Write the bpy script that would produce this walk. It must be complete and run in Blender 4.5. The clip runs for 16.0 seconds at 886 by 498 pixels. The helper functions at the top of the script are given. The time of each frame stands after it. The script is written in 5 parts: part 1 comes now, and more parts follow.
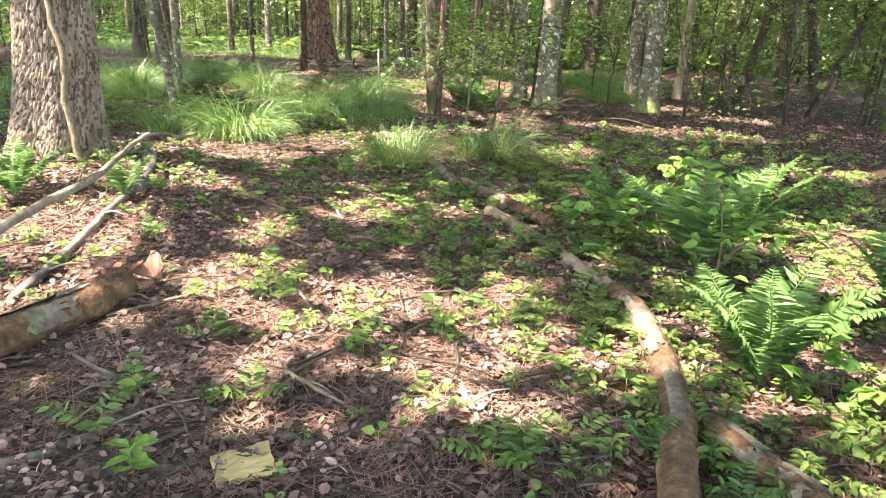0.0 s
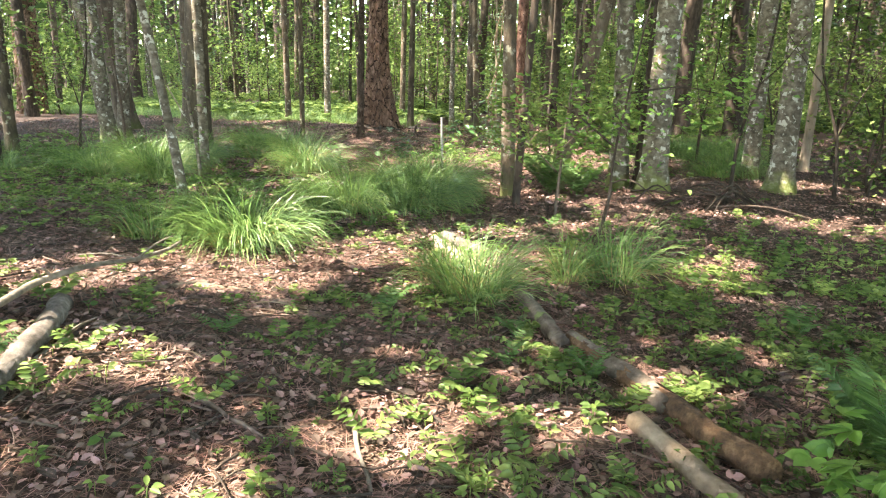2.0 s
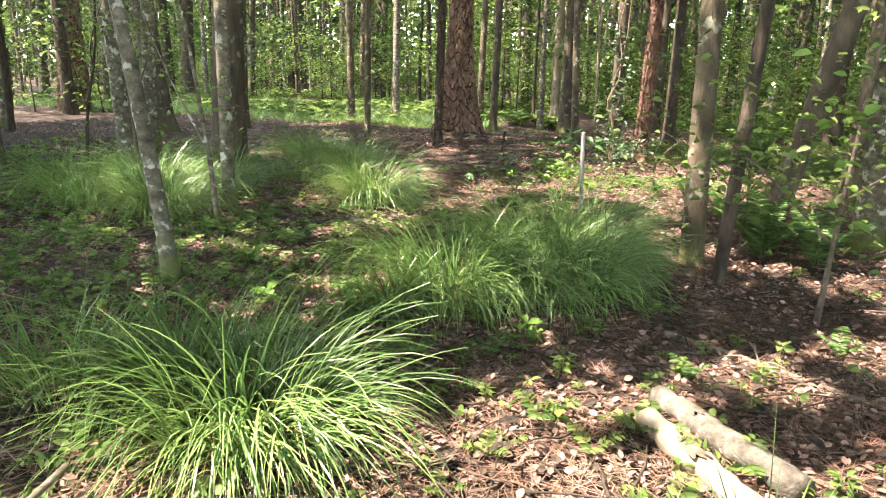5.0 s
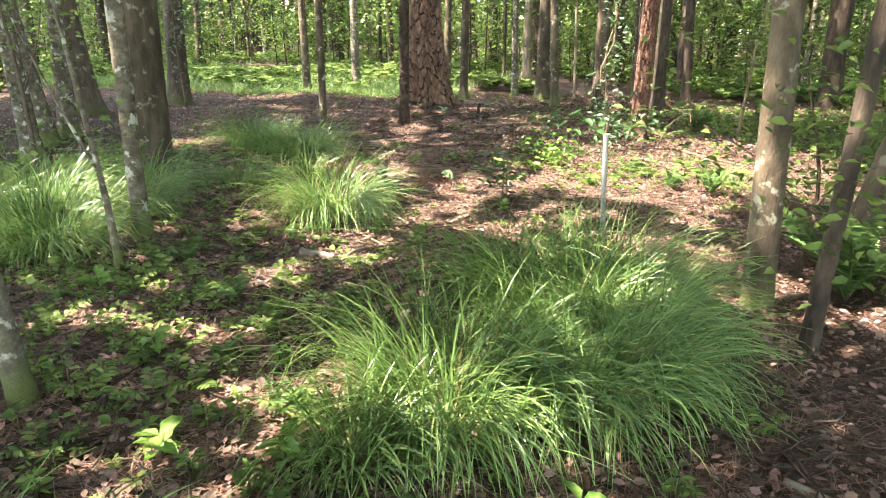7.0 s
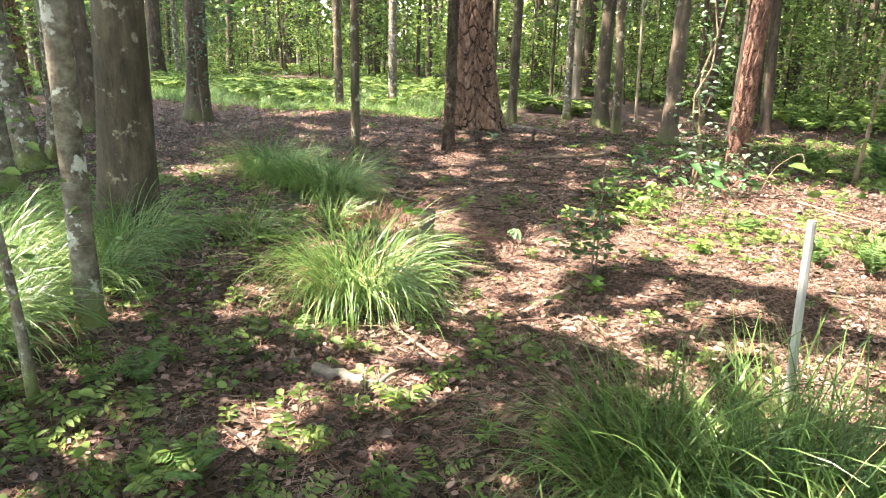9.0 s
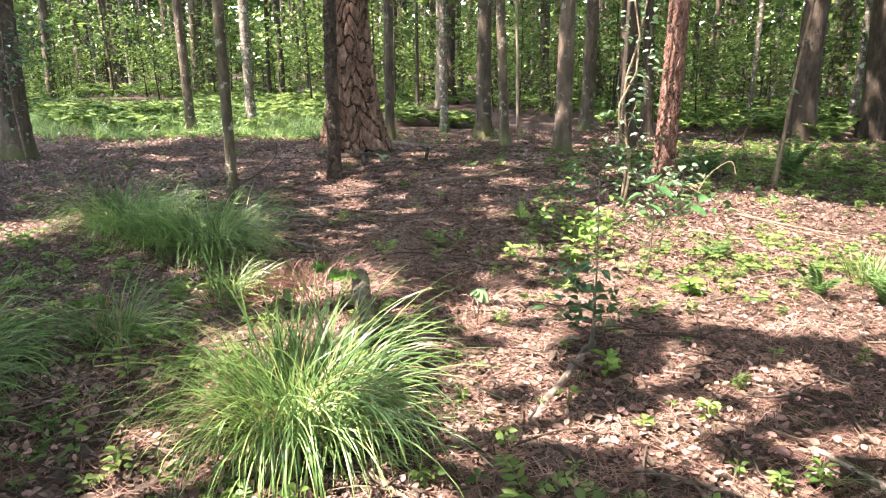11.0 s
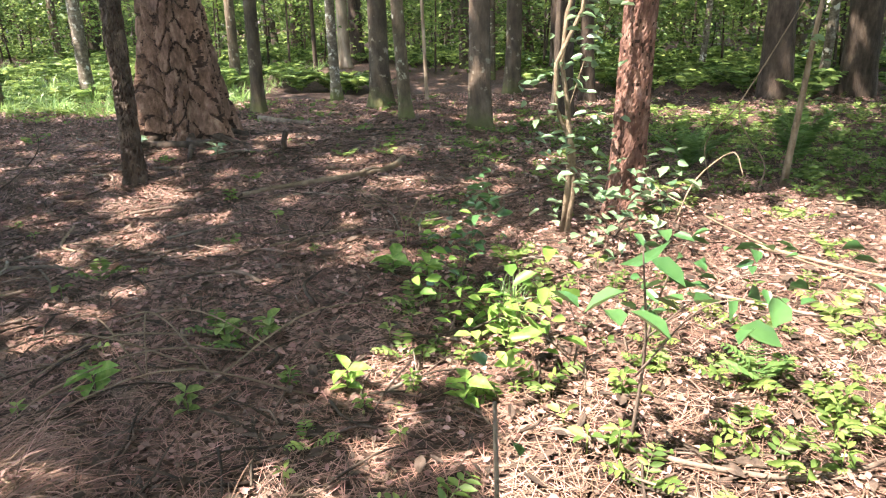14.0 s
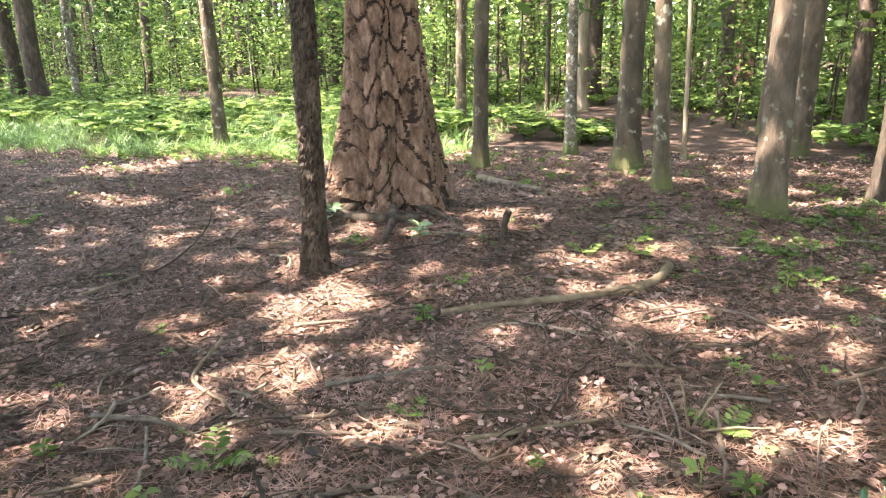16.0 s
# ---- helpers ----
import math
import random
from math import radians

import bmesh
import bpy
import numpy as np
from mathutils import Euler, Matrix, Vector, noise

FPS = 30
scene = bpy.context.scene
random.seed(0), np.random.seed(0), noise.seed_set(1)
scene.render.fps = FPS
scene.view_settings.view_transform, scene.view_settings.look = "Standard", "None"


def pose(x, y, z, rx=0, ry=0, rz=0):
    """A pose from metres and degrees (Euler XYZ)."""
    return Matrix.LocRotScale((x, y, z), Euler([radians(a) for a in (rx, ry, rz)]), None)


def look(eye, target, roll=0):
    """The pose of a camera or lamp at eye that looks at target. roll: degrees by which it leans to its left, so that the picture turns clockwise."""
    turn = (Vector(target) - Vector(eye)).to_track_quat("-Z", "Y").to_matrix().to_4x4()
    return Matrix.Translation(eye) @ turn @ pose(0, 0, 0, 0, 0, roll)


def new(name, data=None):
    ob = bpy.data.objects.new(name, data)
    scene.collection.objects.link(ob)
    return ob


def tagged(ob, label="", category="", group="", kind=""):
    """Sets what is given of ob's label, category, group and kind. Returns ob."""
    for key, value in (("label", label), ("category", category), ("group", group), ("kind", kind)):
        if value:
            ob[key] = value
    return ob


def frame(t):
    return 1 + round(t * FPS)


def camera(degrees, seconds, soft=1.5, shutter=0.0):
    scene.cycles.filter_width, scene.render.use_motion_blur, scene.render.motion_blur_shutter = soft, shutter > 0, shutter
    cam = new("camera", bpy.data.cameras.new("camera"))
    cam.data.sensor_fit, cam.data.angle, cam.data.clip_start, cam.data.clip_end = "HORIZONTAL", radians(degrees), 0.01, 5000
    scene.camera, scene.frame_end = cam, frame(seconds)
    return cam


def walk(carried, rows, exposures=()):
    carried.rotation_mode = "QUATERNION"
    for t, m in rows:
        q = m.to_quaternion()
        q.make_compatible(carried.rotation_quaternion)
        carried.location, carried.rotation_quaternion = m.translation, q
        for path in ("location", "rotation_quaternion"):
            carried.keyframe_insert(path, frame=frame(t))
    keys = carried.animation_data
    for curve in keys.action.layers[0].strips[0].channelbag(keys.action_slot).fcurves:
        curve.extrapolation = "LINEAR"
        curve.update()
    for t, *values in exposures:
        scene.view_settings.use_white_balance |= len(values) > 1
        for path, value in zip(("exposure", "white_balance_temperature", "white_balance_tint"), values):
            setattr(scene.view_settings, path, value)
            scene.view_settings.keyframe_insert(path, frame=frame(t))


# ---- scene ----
cam = camera(63.5, 16.0, soft=1.15)
PATH = [
    (0, (4.675, 0.205, 1.402), (4.321, 2.077, 0.794), 2.3),
    (0.5, (4.52, 0.834, 1.401), (4.138, 2.718, 0.849), 2.2),
    (1, (4.378, 1.444, 1.399), (3.944, 3.333, 0.905), 1.6),
    (1.5, (4.247, 2.05, 1.412), (3.753, 3.928, 0.934), 1.6),
    (2, (4.003, 2.617, 1.397), (3.462, 4.487, 0.938), 1.4),
    (2.5, (3.808, 3.171, 1.394), (3.206, 5.027, 0.955), 1.3),
    (3, (3.544, 3.706, 1.399), (2.905, 5.548, 0.953), 1.4),
    (3.5, (3.222, 4.204, 1.365), (2.567, 6.043, 0.927), 1.7),
    (4, (3.02, 4.752, 1.332), (2.344, 6.582, 0.89), 1.7),
    (4.5, (2.757, 5.207, 1.322), (2.069, 7.027, 0.859), 1.8),
    (4.7, (2.618, 5.373, 1.328), (1.917, 7.187, 0.863), 1.9),
    (6.8, (1.835, 6.892, 1.534), (1.239, 8.715, 0.967), -0.2),
    (7, (1.785, 7.058, 1.539), (1.185, 8.874, 0.955), 0.3),
    (7.5, (1.611, 7.519, 1.513), (0.976, 9.315, 0.903), 1.1),
    (8, (1.385, 7.957, 1.51), (0.699, 9.73, 0.89), 1.7),
    (8.2, (1.328, 8.164, 1.482), (0.605, 9.929, 0.879), 1.6),
    (10.3, (0.336, 9.098, 1.636), (-0.108, 10.983, 1.135), 1.1),
    (10.5, (0.28, 9.261, 1.602), (-0.117, 11.154, 1.09), 0.9),
    (11, (0.052, 9.692, 1.544), (-0.244, 11.601, 1.024), -0.3),
    (11.5, (-0.046, 10.159, 1.478), (-0.265, 12.072, 0.939), -1.1),
    (12, (-0.064, 10.663, 1.421), (-0.127, 12.572, 0.827), -1.2),
    (12.5, (-0.068, 11.156, 1.408), (0.067, 13.05, 0.777), -0.8),
    (13, (0.013, 11.646, 1.361), (0.206, 13.534, 0.729), -1.2),
    (13.5, (0.258, 12.261, 1.398), (0.351, 14.151, 0.749), -1.1),
    (14, (0.282, 12.749, 1.389), (0.158, 14.642, 0.756), -1.2),
    (14.5, (0.171, 13.213, 1.421), (-0.153, 15.082, 0.789), -1.2),
    (15, (0.049, 13.739, 1.45), (-0.384, 15.585, 0.815), -1.4),
    (15.5, (-0.117, 14.196, 1.415), (-0.655, 16.028, 0.82), -1.2),
    (16, (-0.262, 14.622, 1.48), (-0.958, 16.417, 0.938), -0.8),
]
walk(cam, [(t, look(eye, aim, roll)) for t, eye, aim, roll in PATH],
     exposures=((0, 4.0, 7700, 11), (0.5, 4.0, 7700, 11), (1, 3.82, 7700, 9), (1.5, 3.9, 7700, 9), (3, 3.8, 7700, 8), (4.5, 3.65, 7800, 9), (8, 4.03, 7800, 9), (10.5, 3.9, 7300, 14), (12, 3.62, 7100, 17), (13.5, 3.65, 7200, 15), (14.5, 3.95, 7400, 12), (15, 4.32, 7400, 12), (15.5, 4.4, 7500, 12), (16, 4.4, 7600, 12)))

# ---------------------------------------------------------------- light
SUN_AZ, SUN_EL = radians(238), radians(61)          # from behind and to the left of the walk
TO_SUN = np.array((math.sin(SUN_AZ) * math.cos(SUN_EL), math.cos(SUN_AZ) * math.cos(SUN_EL), math.sin(SUN_EL)))
world = bpy.data.worlds.new("sky")
scene.world = world
world.use_nodes = True
sky = world.node_tree.nodes.new("ShaderNodeTexSky")
sky.sky_type, sky.sun_disc, sky.sun_elevation, sky.sun_rotation = "NISHITA", False, SUN_EL, SUN_AZ
world.node_tree.links.new(sky.outputs[0], world.node_tree.nodes["Background"].inputs[0])
world.node_tree.nodes["Background"].inputs[1].default_value = 0.15
sun = new("sun", bpy.data.lights.new("sun", "SUN"))
sun.data.energy, sun.data.angle, sun.data.color = 2.45, radians(0.53), (1.0, 0.93, 0.90)
sun.matrix_world = look(Vector(TO_SUN) * 60, (0, 0, 0))

rng = np.random.default_rng(7)


# ---------------------------------------------------------------- materials
def material(name, cols, scale=6.0, stretch=(1, 1, 1), rough=0.85, bump=0.3, bump_scale=None, detail=6.0,
             spots=None, spot_scale=3.0, spot_cut=0.55, translucent=0.0, island=0.0, rand=0.0, low=None, low_z=0.4, spec=0.3):
    """Two noises mix the colours; spots are patches of another colour; low is a growth on the lowest part (moss)."""
    m = bpy.data.materials.new(name)
    m.use_nodes = True
    nt, N, L = m.node_tree, m.node_tree.nodes, m.node_tree.links
    bs = N["Principled BSDF"]
    bs.inputs["Roughness"].default_value = rough
    bs.inputs["Specular IOR Level"].default_value = spec
    tc = N.new("ShaderNodeTexCoord")
    mp = N.new("ShaderNodeMapping")
    mp.inputs["Scale"].default_value = stretch
    L.new(tc.outputs["Object"], mp.inputs[0])
    n1 = N.new("ShaderNodeTexNoise")
    n1.inputs["Scale"].default_value, n1.inputs["Detail"].default_value, n1.inputs["Roughness"].default_value = scale, detail, 0.65
    L.new(mp.outputs[0], n1.inputs["Vector"])
    ramp = N.new("ShaderNodeValToRGB")
    els = ramp.color_ramp.elements
    els[0].position, els[1].position = 0.32, 0.70
    els[0].color, els[1].color = (*cols[0], 1), (*cols[-1], 1)
    for i, c in enumerate(cols[1:-1]):
        e = els.new(0.32 + 0.38 * (i + 1) / (len(cols) - 1))
        e.color = (*c, 1)
    L.new(n1.outputs["Fac"], ramp.inputs[0])
    out = ramp.outputs[0]
    n2 = N.new("ShaderNodeTexNoise")
    n2.inputs["Scale"].default_value, n2.inputs["Detail"].default_value = scale * 0.13, 3.0
    L.new(tc.outputs["Object"], n2.inputs["Vector"])
    mr = N.new("ShaderNodeMapRange")
    mr.inputs["From Min"].default_value, mr.inputs["From Max"].default_value = 0.3, 0.7
    mr.inputs["To Min"].default_value, mr.inputs["To Max"].default_value = 0.72, 1.22
    L.new(n2.outputs["Fac"], mr.inputs[0])
    hsv = N.new("ShaderNodeHueSaturation")
    L.new(out, hsv.inputs["Color"])
    L.new(mr.outputs[0], hsv.inputs["Value"])
    out = hsv.outputs[0]
    for amount, node, sock in ((island, "ShaderNodeNewGeometry", "Random Per Island"), (rand, "ShaderNodeObjectInfo", "Random")):
        if amount:
            g = N.new(node)
            h = N.new("ShaderNodeHueSaturation")
            a = N.new("ShaderNodeMapRange")
            a.inputs["To Min"].default_value, a.inputs["To Max"].default_value = 1 - amount, 1 + amount
            L.new(g.outputs[sock], a.inputs[0])
            L.new(a.outputs[0], h.inputs["Value"])
            b = N.new("ShaderNodeMapRange")
            b.inputs["To Min"].default_value, b.inputs["To Max"].default_value = 0.5 + 0.035 * amount, 0.5 - 0.05 * amount
            L.new(g.outputs[sock], b.inputs[0])
            L.new(b.outputs[0], h.inputs["Hue"])
            L.new(out, h.inputs["Color"])
            out = h.outputs[0]
    if spots:
        n3 = N.new("ShaderNodeTexNoise")
        n3.inputs["Scale"].default_value, n3.inputs["Detail"].default_value, n3.inputs["Roughness"].default_value = spot_scale, 4.0, 0.6
        L.new(tc.outputs["Object"], n3.inputs["Vector"])
        a = N.new("ShaderNodeMapRange")
        a.inputs["From Min"].default_value, a.inputs["From Max"].default_value = spot_cut, spot_cut + 0.06
        L.new(n3.outputs["Fac"], a.inputs[0])
        mx = N.new("ShaderNodeMixRGB")
        L.new(a.outputs[0], mx.inputs[0])
        L.new(out, mx.inputs[1])
        mx.inputs[2].default_value = (*spots, 1)
        out = mx.outputs[0]
    if low:
        sp = N.new("ShaderNodeSeparateXYZ")
        L.new(tc.outputs["Object"], sp.inputs[0])
        n4 = N.new("ShaderNodeTexNoise")
        n4.inputs["Scale"].default_value, n4.inputs["Detail"].default_value = 7.0, 4.0
        L.new(tc.outputs["Object"], n4.inputs["Vector"])
        ad = N.new("ShaderNodeMath")
        ad.operation = "MULTIPLY_ADD"
        L.new(n4.outputs["Fac"], ad.inputs[0])
        ad.inputs[1].default_value = -low_z * 1.6
        L.new(sp.outputs[2], ad.inputs[2])
        a = N.new("ShaderNodeMapRange")
        a.inputs["From Min"].default_value, a.inputs["From Max"].default_value = 0.02, -low_z * 0.6
        a.inputs["To Max"].default_value = 0.85
        L.new(ad.outputs[0], a.inputs[0])
        mx = N.new("ShaderNodeMixRGB")
        L.new(a.outputs[0], mx.inputs[0])
        L.new(out, mx.inputs[1])
        mx.inputs[2].default_value = (*low, 1)
        out = mx.outputs[0]
    L.new(out, bs.inputs["Base Color"])
    if bump:
        bn = N.new("ShaderNodeTexNoise")
        bn.inputs["Scale"].default_value, bn.inputs["Detail"].default_value, bn.inputs["Roughness"].default_value = bump_scale or scale * 2.5, 5.0, 0.7
        L.new(mp.outputs[0], bn.inputs["Vector"])
        bp = N.new("ShaderNodeBump")
        bp.inputs["Strength"].default_value, bp.inputs["Distance"].default_value = bump, 0.02
        L.new(bn.outputs["Fac"], bp.inputs["Height"])
        L.new(bp.outputs[0], bs.inputs["Normal"])
    if translucent:
        tr = N.new("ShaderNodeBsdfTranslucent")
        L.new(out, tr.inputs["Color"])
        mx = N.new("ShaderNodeMixShader")
        mx.inputs[0].default_value = translucent
        L.new(bs.outputs[0], mx.inputs[1])
        L.new(tr.outputs[0], mx.inputs[2])
        L.new(mx.outputs[0], N["Material Output"].inputs[0])
    return m


M_SOIL = material("forest_soil", [(0.02, 0.0125, 0.0095), (0.06, 0.037, 0.028), (0.14, 0.088, 0.068)], 22, bump=0.9, bump_scale=60, detail=9)
M_LITTER = material("dry_leaves", [(0.075, 0.046, 0.034), (0.20, 0.13, 0.102), (0.335, 0.24, 0.20)], 3, bump=0.15, bump_scale=120, island=0.62, rough=0.75)
M_NEEDLE = material("pine_needles", [(0.10, 0.06, 0.042), (0.22, 0.138, 0.10), (0.35, 0.24, 0.19)], 2, bump=0, island=0.6, rough=0.7)
M_TWIG = material("twig_bark", [(0.06, 0.044, 0.033), (0.18, 0.14, 0.108)], 14, bump=0.3, island=0.35)
M_PLATE = material("pine_bark_plates", [(0.07, 0.04, 0.028), (0.165, 0.10, 0.072), (0.30, 0.20, 0.152)], 16, (1, 1, 0.5), bump=0.6, bump_scale=55, rough=0.9)
M_GROOVE = material("pine_bark_grooves", [(0.022, 0.014, 0.011), (0.06, 0.035, 0.026)], 20, (1, 1, 0.3), bump=0.7, bump_scale=60, rough=0.95)
M_REDP = material("flaky_red_bark", [(0.065, 0.032, 0.024), (0.135, 0.07, 0.052), (0.27, 0.17, 0.135)], 18, (1, 1, 0.45), bump=0.6, bump_scale=60)
M_RIDGE = material("ridged_grey_bark", [(0.105, 0.08, 0.062), (0.19, 0.145, 0.115), (0.29, 0.23, 0.185)], 18, (1, 1, 0.3), bump=0.6, bump_scale=50)
M_RIDGE_G = material("bark_furrows", [(0.045, 0.033, 0.026), (0.105, 0.08, 0.062)], 18, (1, 1, 0.3), bump=0.6, bump_scale=50)
M_BROWN = material("smooth_brown_bark", [(0.04, 0.031, 0.022), (0.085, 0.066, 0.047), (0.145, 0.115, 0.084)], 9, (1, 1, 0.35), bump=0.9, bump_scale=30,
                   spots=(0.215, 0.195, 0.15), spot_scale=7, spot_cut=0.60, low=(0.085, 0.095, 0.035), low_z=0.35, rand=0.2)
M_GREY = material("grey_bark", [(0.04, 0.031, 0.021), (0.10, 0.077, 0.052), (0.18, 0.145, 0.10)], 10, (1, 1, 0.4), bump=0.8, bump_scale=32,
                  spots=(0.27, 0.26, 0.20), spot_scale=9, spot_cut=0.58, low=(0.10, 0.115, 0.04), low_z=0.4, rand=0.25)
M_LICHEN = material("lichened_bark", [(0.055, 0.046, 0.033), (0.14, 0.12, 0.088), (0.26, 0.235, 0.185)], 12, (1, 1, 1.3), bump=0.7, bump_scale=34,
                    spots=(0.45, 0.44, 0.38), spot_scale=10, spot_cut=0.56, low=(0.13, 0.16, 0.04), low_z=0.35, rand=0.12)
M_DARK = material("dark_bark", [(0.022, 0.017, 0.013), (0.058, 0.043, 0.032), (0.11, 0.083, 0.063)], 14, (1, 1, 0.35), bump=0.6, bump_scale=50, rand=0.2)
M_PALE = material("pale_dead_wood", [(0.17, 0.13, 0.095), (0.27, 0.215, 0.16), (0.37, 0.31, 0.245)], 9, (1, 1, 0.25), bump=0.35)
M_VINE = material("pale_vine_bark", [(0.11, 0.082, 0.052), (0.25, 0.195, 0.135)], 14, bump=0.6)
M_BRANCH = material("weathered_grey_branch", [(0.085, 0.07, 0.055), (0.165, 0.14, 0.11), (0.26, 0.225, 0.185)], 12, bump=0.4)
M_ROT = material("rotten_orange_wood", [(0.045, 0.026, 0.015), (0.12, 0.068, 0.036), (0.25, 0.155, 0.085)], 18, (1, 1, 1), bump=1.0, bump_scale=60)
M_REDROT = material("crumbling_red_wood", [(0.10, 0.04, 0.025), (0.24, 0.115, 0.08), (0.42, 0.26, 0.20)], 16, (0.4, 1, 1), bump=0.7, bump_scale=50)
M_LOGBARK = material("grey_log_bark", [(0.06, 0.047, 0.036), (0.13, 0.105, 0.08), (0.21, 0.175, 0.14)], 13, bump=0.6, bump_scale=45,
                     spots=(0.16, 0.20, 0.07), spot_scale=5, spot_cut=0.62)
M_WHITELOG = material("bleached_log", [(0.05, 0.043, 0.034), (0.12, 0.105, 0.088), (0.25, 0.225, 0.195)], 14, bump=0.8)
M_STAKE = material("weathered_stake", [(0.27, 0.265, 0.25), (0.44, 0.435, 0.41)], 12, (1, 1, 0.2), bump=0.2, rough=0.6)
M_SLAB = material("old_board", [(0.33, 0.24, 0.10), (0.50, 0.40, 0.20)], 9, (1, 4, 1), bump=0.4)
M_GRASS = material("grass_blades", [(0.085, 0.17, 0.045), (0.14, 0.25, 0.075), (0.23, 0.345, 0.135)], 3, bump=0, island=0.45, translucent=0.38, rough=0.38, spec=0.5)
M_STRAW = material("dead_grass", [(0.30, 0.22, 0.10), (0.45, 0.36, 0.18)], 3, bump=0, island=0.3, translucent=0.2)
M_FERN = material("fern_green", [(0.065, 0.14, 0.04), (0.10, 0.195, 0.058), (0.15, 0.25, 0.085)], 5, bump=0, island=0.2, translucent=0.35, rough=0.5)
M_SEED = material("seedling_leaves", [(0.075, 0.14, 0.035), (0.14, 0.225, 0.06), (0.25, 0.33, 0.11)], 2, bump=0, island=0.4, translucent=0.42, rough=0.5)
M_BIGLEAF = material("broad_leaves", [(0.08, 0.19, 0.035), (0.15, 0.29, 0.06), (0.25, 0.38, 0.10)], 3, bump=0, island=0.25, translucent=0.35, rough=0.45)
M_HOLLY = material("glossy_dark_leaves", [(0.03, 0.09, 0.03), (0.06, 0.15, 0.05)], 4, bump=0, island=0.25, translucent=0.15, rough=0.28, spec=0.6)
M_WAXY = material("waxy_grey_green_leaves", [(0.08, 0.16, 0.08), (0.16, 0.25, 0.14)], 4, bump=0, island=0.25, translucent=0.2, rough=0.3, spec=0.6)
M_CROWN = material("shade_canopy_leaves", [(0.10, 0.135, 0.05), (0.155, 0.20, 0.08), (0.22, 0.28, 0.115)], 1, bump=0, island=0.35, translucent=0.5, rough=0.5)
M_FARLEAF = material("far_leaves", [(0.06, 0.12, 0.03), (0.13, 0.215, 0.058), (0.25, 0.34, 0.105)], 0.4, bump=0, island=0.6, translucent=0.4, rough=0.6)
M_WHITEPETAL = material("pale_leaf", [(0.14, 0.25, 0.12), (0.24, 0.34, 0.19)], 6, bump=0, translucent=0.3)


# ---------------------------------------------------------------- mesh helpers
def quads(name, V, F, mats, idx=None, smooth=True):
    """A mesh of quads from arrays."""
    me = bpy.data.meshes.new(name)
    V, F = np.asarray(V, np.float32).reshape(-1, 3), np.asarray(F, np.int32).reshape(-1, 4)
    me.vertices.add(len(V))
    me.vertices.foreach_set("co", V.ravel())
    me.loops.add(F.size)
    me.loops.foreach_set("vertex_index", F.ravel())
    me.polygons.add(len(F))
    me.polygons.foreach_set("loop_start", np.arange(0, F.size, 4, dtype=np.int32))
    me.polygons.foreach_set("use_smooth", np.full(len(F), smooth))
    for m in (mats if isinstance(mats, (list, tuple)) else [mats]):
        me.materials.append(m)
    if idx is not None:
        me.polygons.foreach_set("material_index", np.asarray(idx, np.int32))
    me.update(calc_edges=True)
    return me


def part(name, me, parent=None, label="", at=None):
    ob = new(name, me)
    if parent is not None:
        ob.parent = parent
    if at is not None:
        ob.matrix_basis = at
    return tagged(ob, label)


def thing(name, x, y, z, label, category, group="", kind=""):
    e = new(name)
    e.empty_display_size = 0.1
    e.matrix_basis = pose(x, y, z)
    return tagged(e, label, category, group, kind)


def smooth_line(P, n):
    """n points on a smooth curve through P."""
    P = np.asarray(P, float)
    if len(P) == 2:
        return P[0] + (P[1] - P[0]) * np.linspace(0, 1, n)[:, None]
    Q = np.vstack([2 * P[0] - P[1], P, 2 * P[-1] - P[-2]])
    t = np.linspace(0, len(P) - 1 - 1e-6, n)
    i, u = t.astype(int), (t % 1)[:, None]
    a, b, c, d = Q[i], Q[i + 1], Q[i + 2], Q[i + 3]
    return 0.5 * (2 * b + (c - a) * u + (2 * a - 5 * b + 4 * c - d) * u**2 + (3 * b - a - 3 * c + d) * u**3)


def tube(P, R, seg=10, rough=0.0, seed=0):
    """A closed tube along P with radii R: vertices and quads."""
    P, R = np.asarray(P, float), np.broadcast_to(R, len(P)).astype(float)
    r = np.random.default_rng(seed)
    T = np.gradient(P, axis=0)
    T /= np.linalg.norm(T, axis=1)[:, None] + 1e-9
    ref = np.array((0, 0, 1.0)) if abs(T[:, 2]).mean() < 0.8 else np.array((1.0, 0, 0))
    A = np.cross(T, ref)
    A /= np.linalg.norm(A, axis=1)[:, None] + 1e-9
    B = np.cross(T, A)
    th = np.linspace(0, 2 * np.pi, seg, endpoint=False)
    k = 1 + rough * (0.6 * np.sin(3 * th + r.uniform(0, 6)) * np.sin(np.arange(len(P)) * 0.7 + r.uniform(0, 6))[:, None] + 0.6 * r.normal(size=(len(P), seg)))
    V = P[:, None] + (R[:, None] * k)[..., None] * (np.cos(th)[None, :, None] * A[:, None] + np.sin(th)[None, :, None] * B[:, None])
    V = np.vstack([np.broadcast_to(P[0], (1, seg, 3)), V, np.broadcast_to(P[-1], (1, seg, 3))])
    n = len(V)
    i, j = np.meshgrid(np.arange(n - 1), np.arange(seg), indexing="ij")
    F = np.stack([i * seg + j, i * seg + (j + 1) % seg, (i + 1) * seg + (j + 1) % seg, (i + 1) * seg + j], -1)
    return V.reshape(-1, 3), F.reshape(-1, 4)


def join(*pieces):
    Vs, Fs, n = [], [], 0
    for V, F in pieces:
        V, F = np.asarray(V).reshape(-1, 3), np.asarray(F).reshape(-1, 4)
        Vs.append(V)
        Fs.append(F + n)
        n += len(V)
    return np.vstack(Vs), np.vstack(Fs)


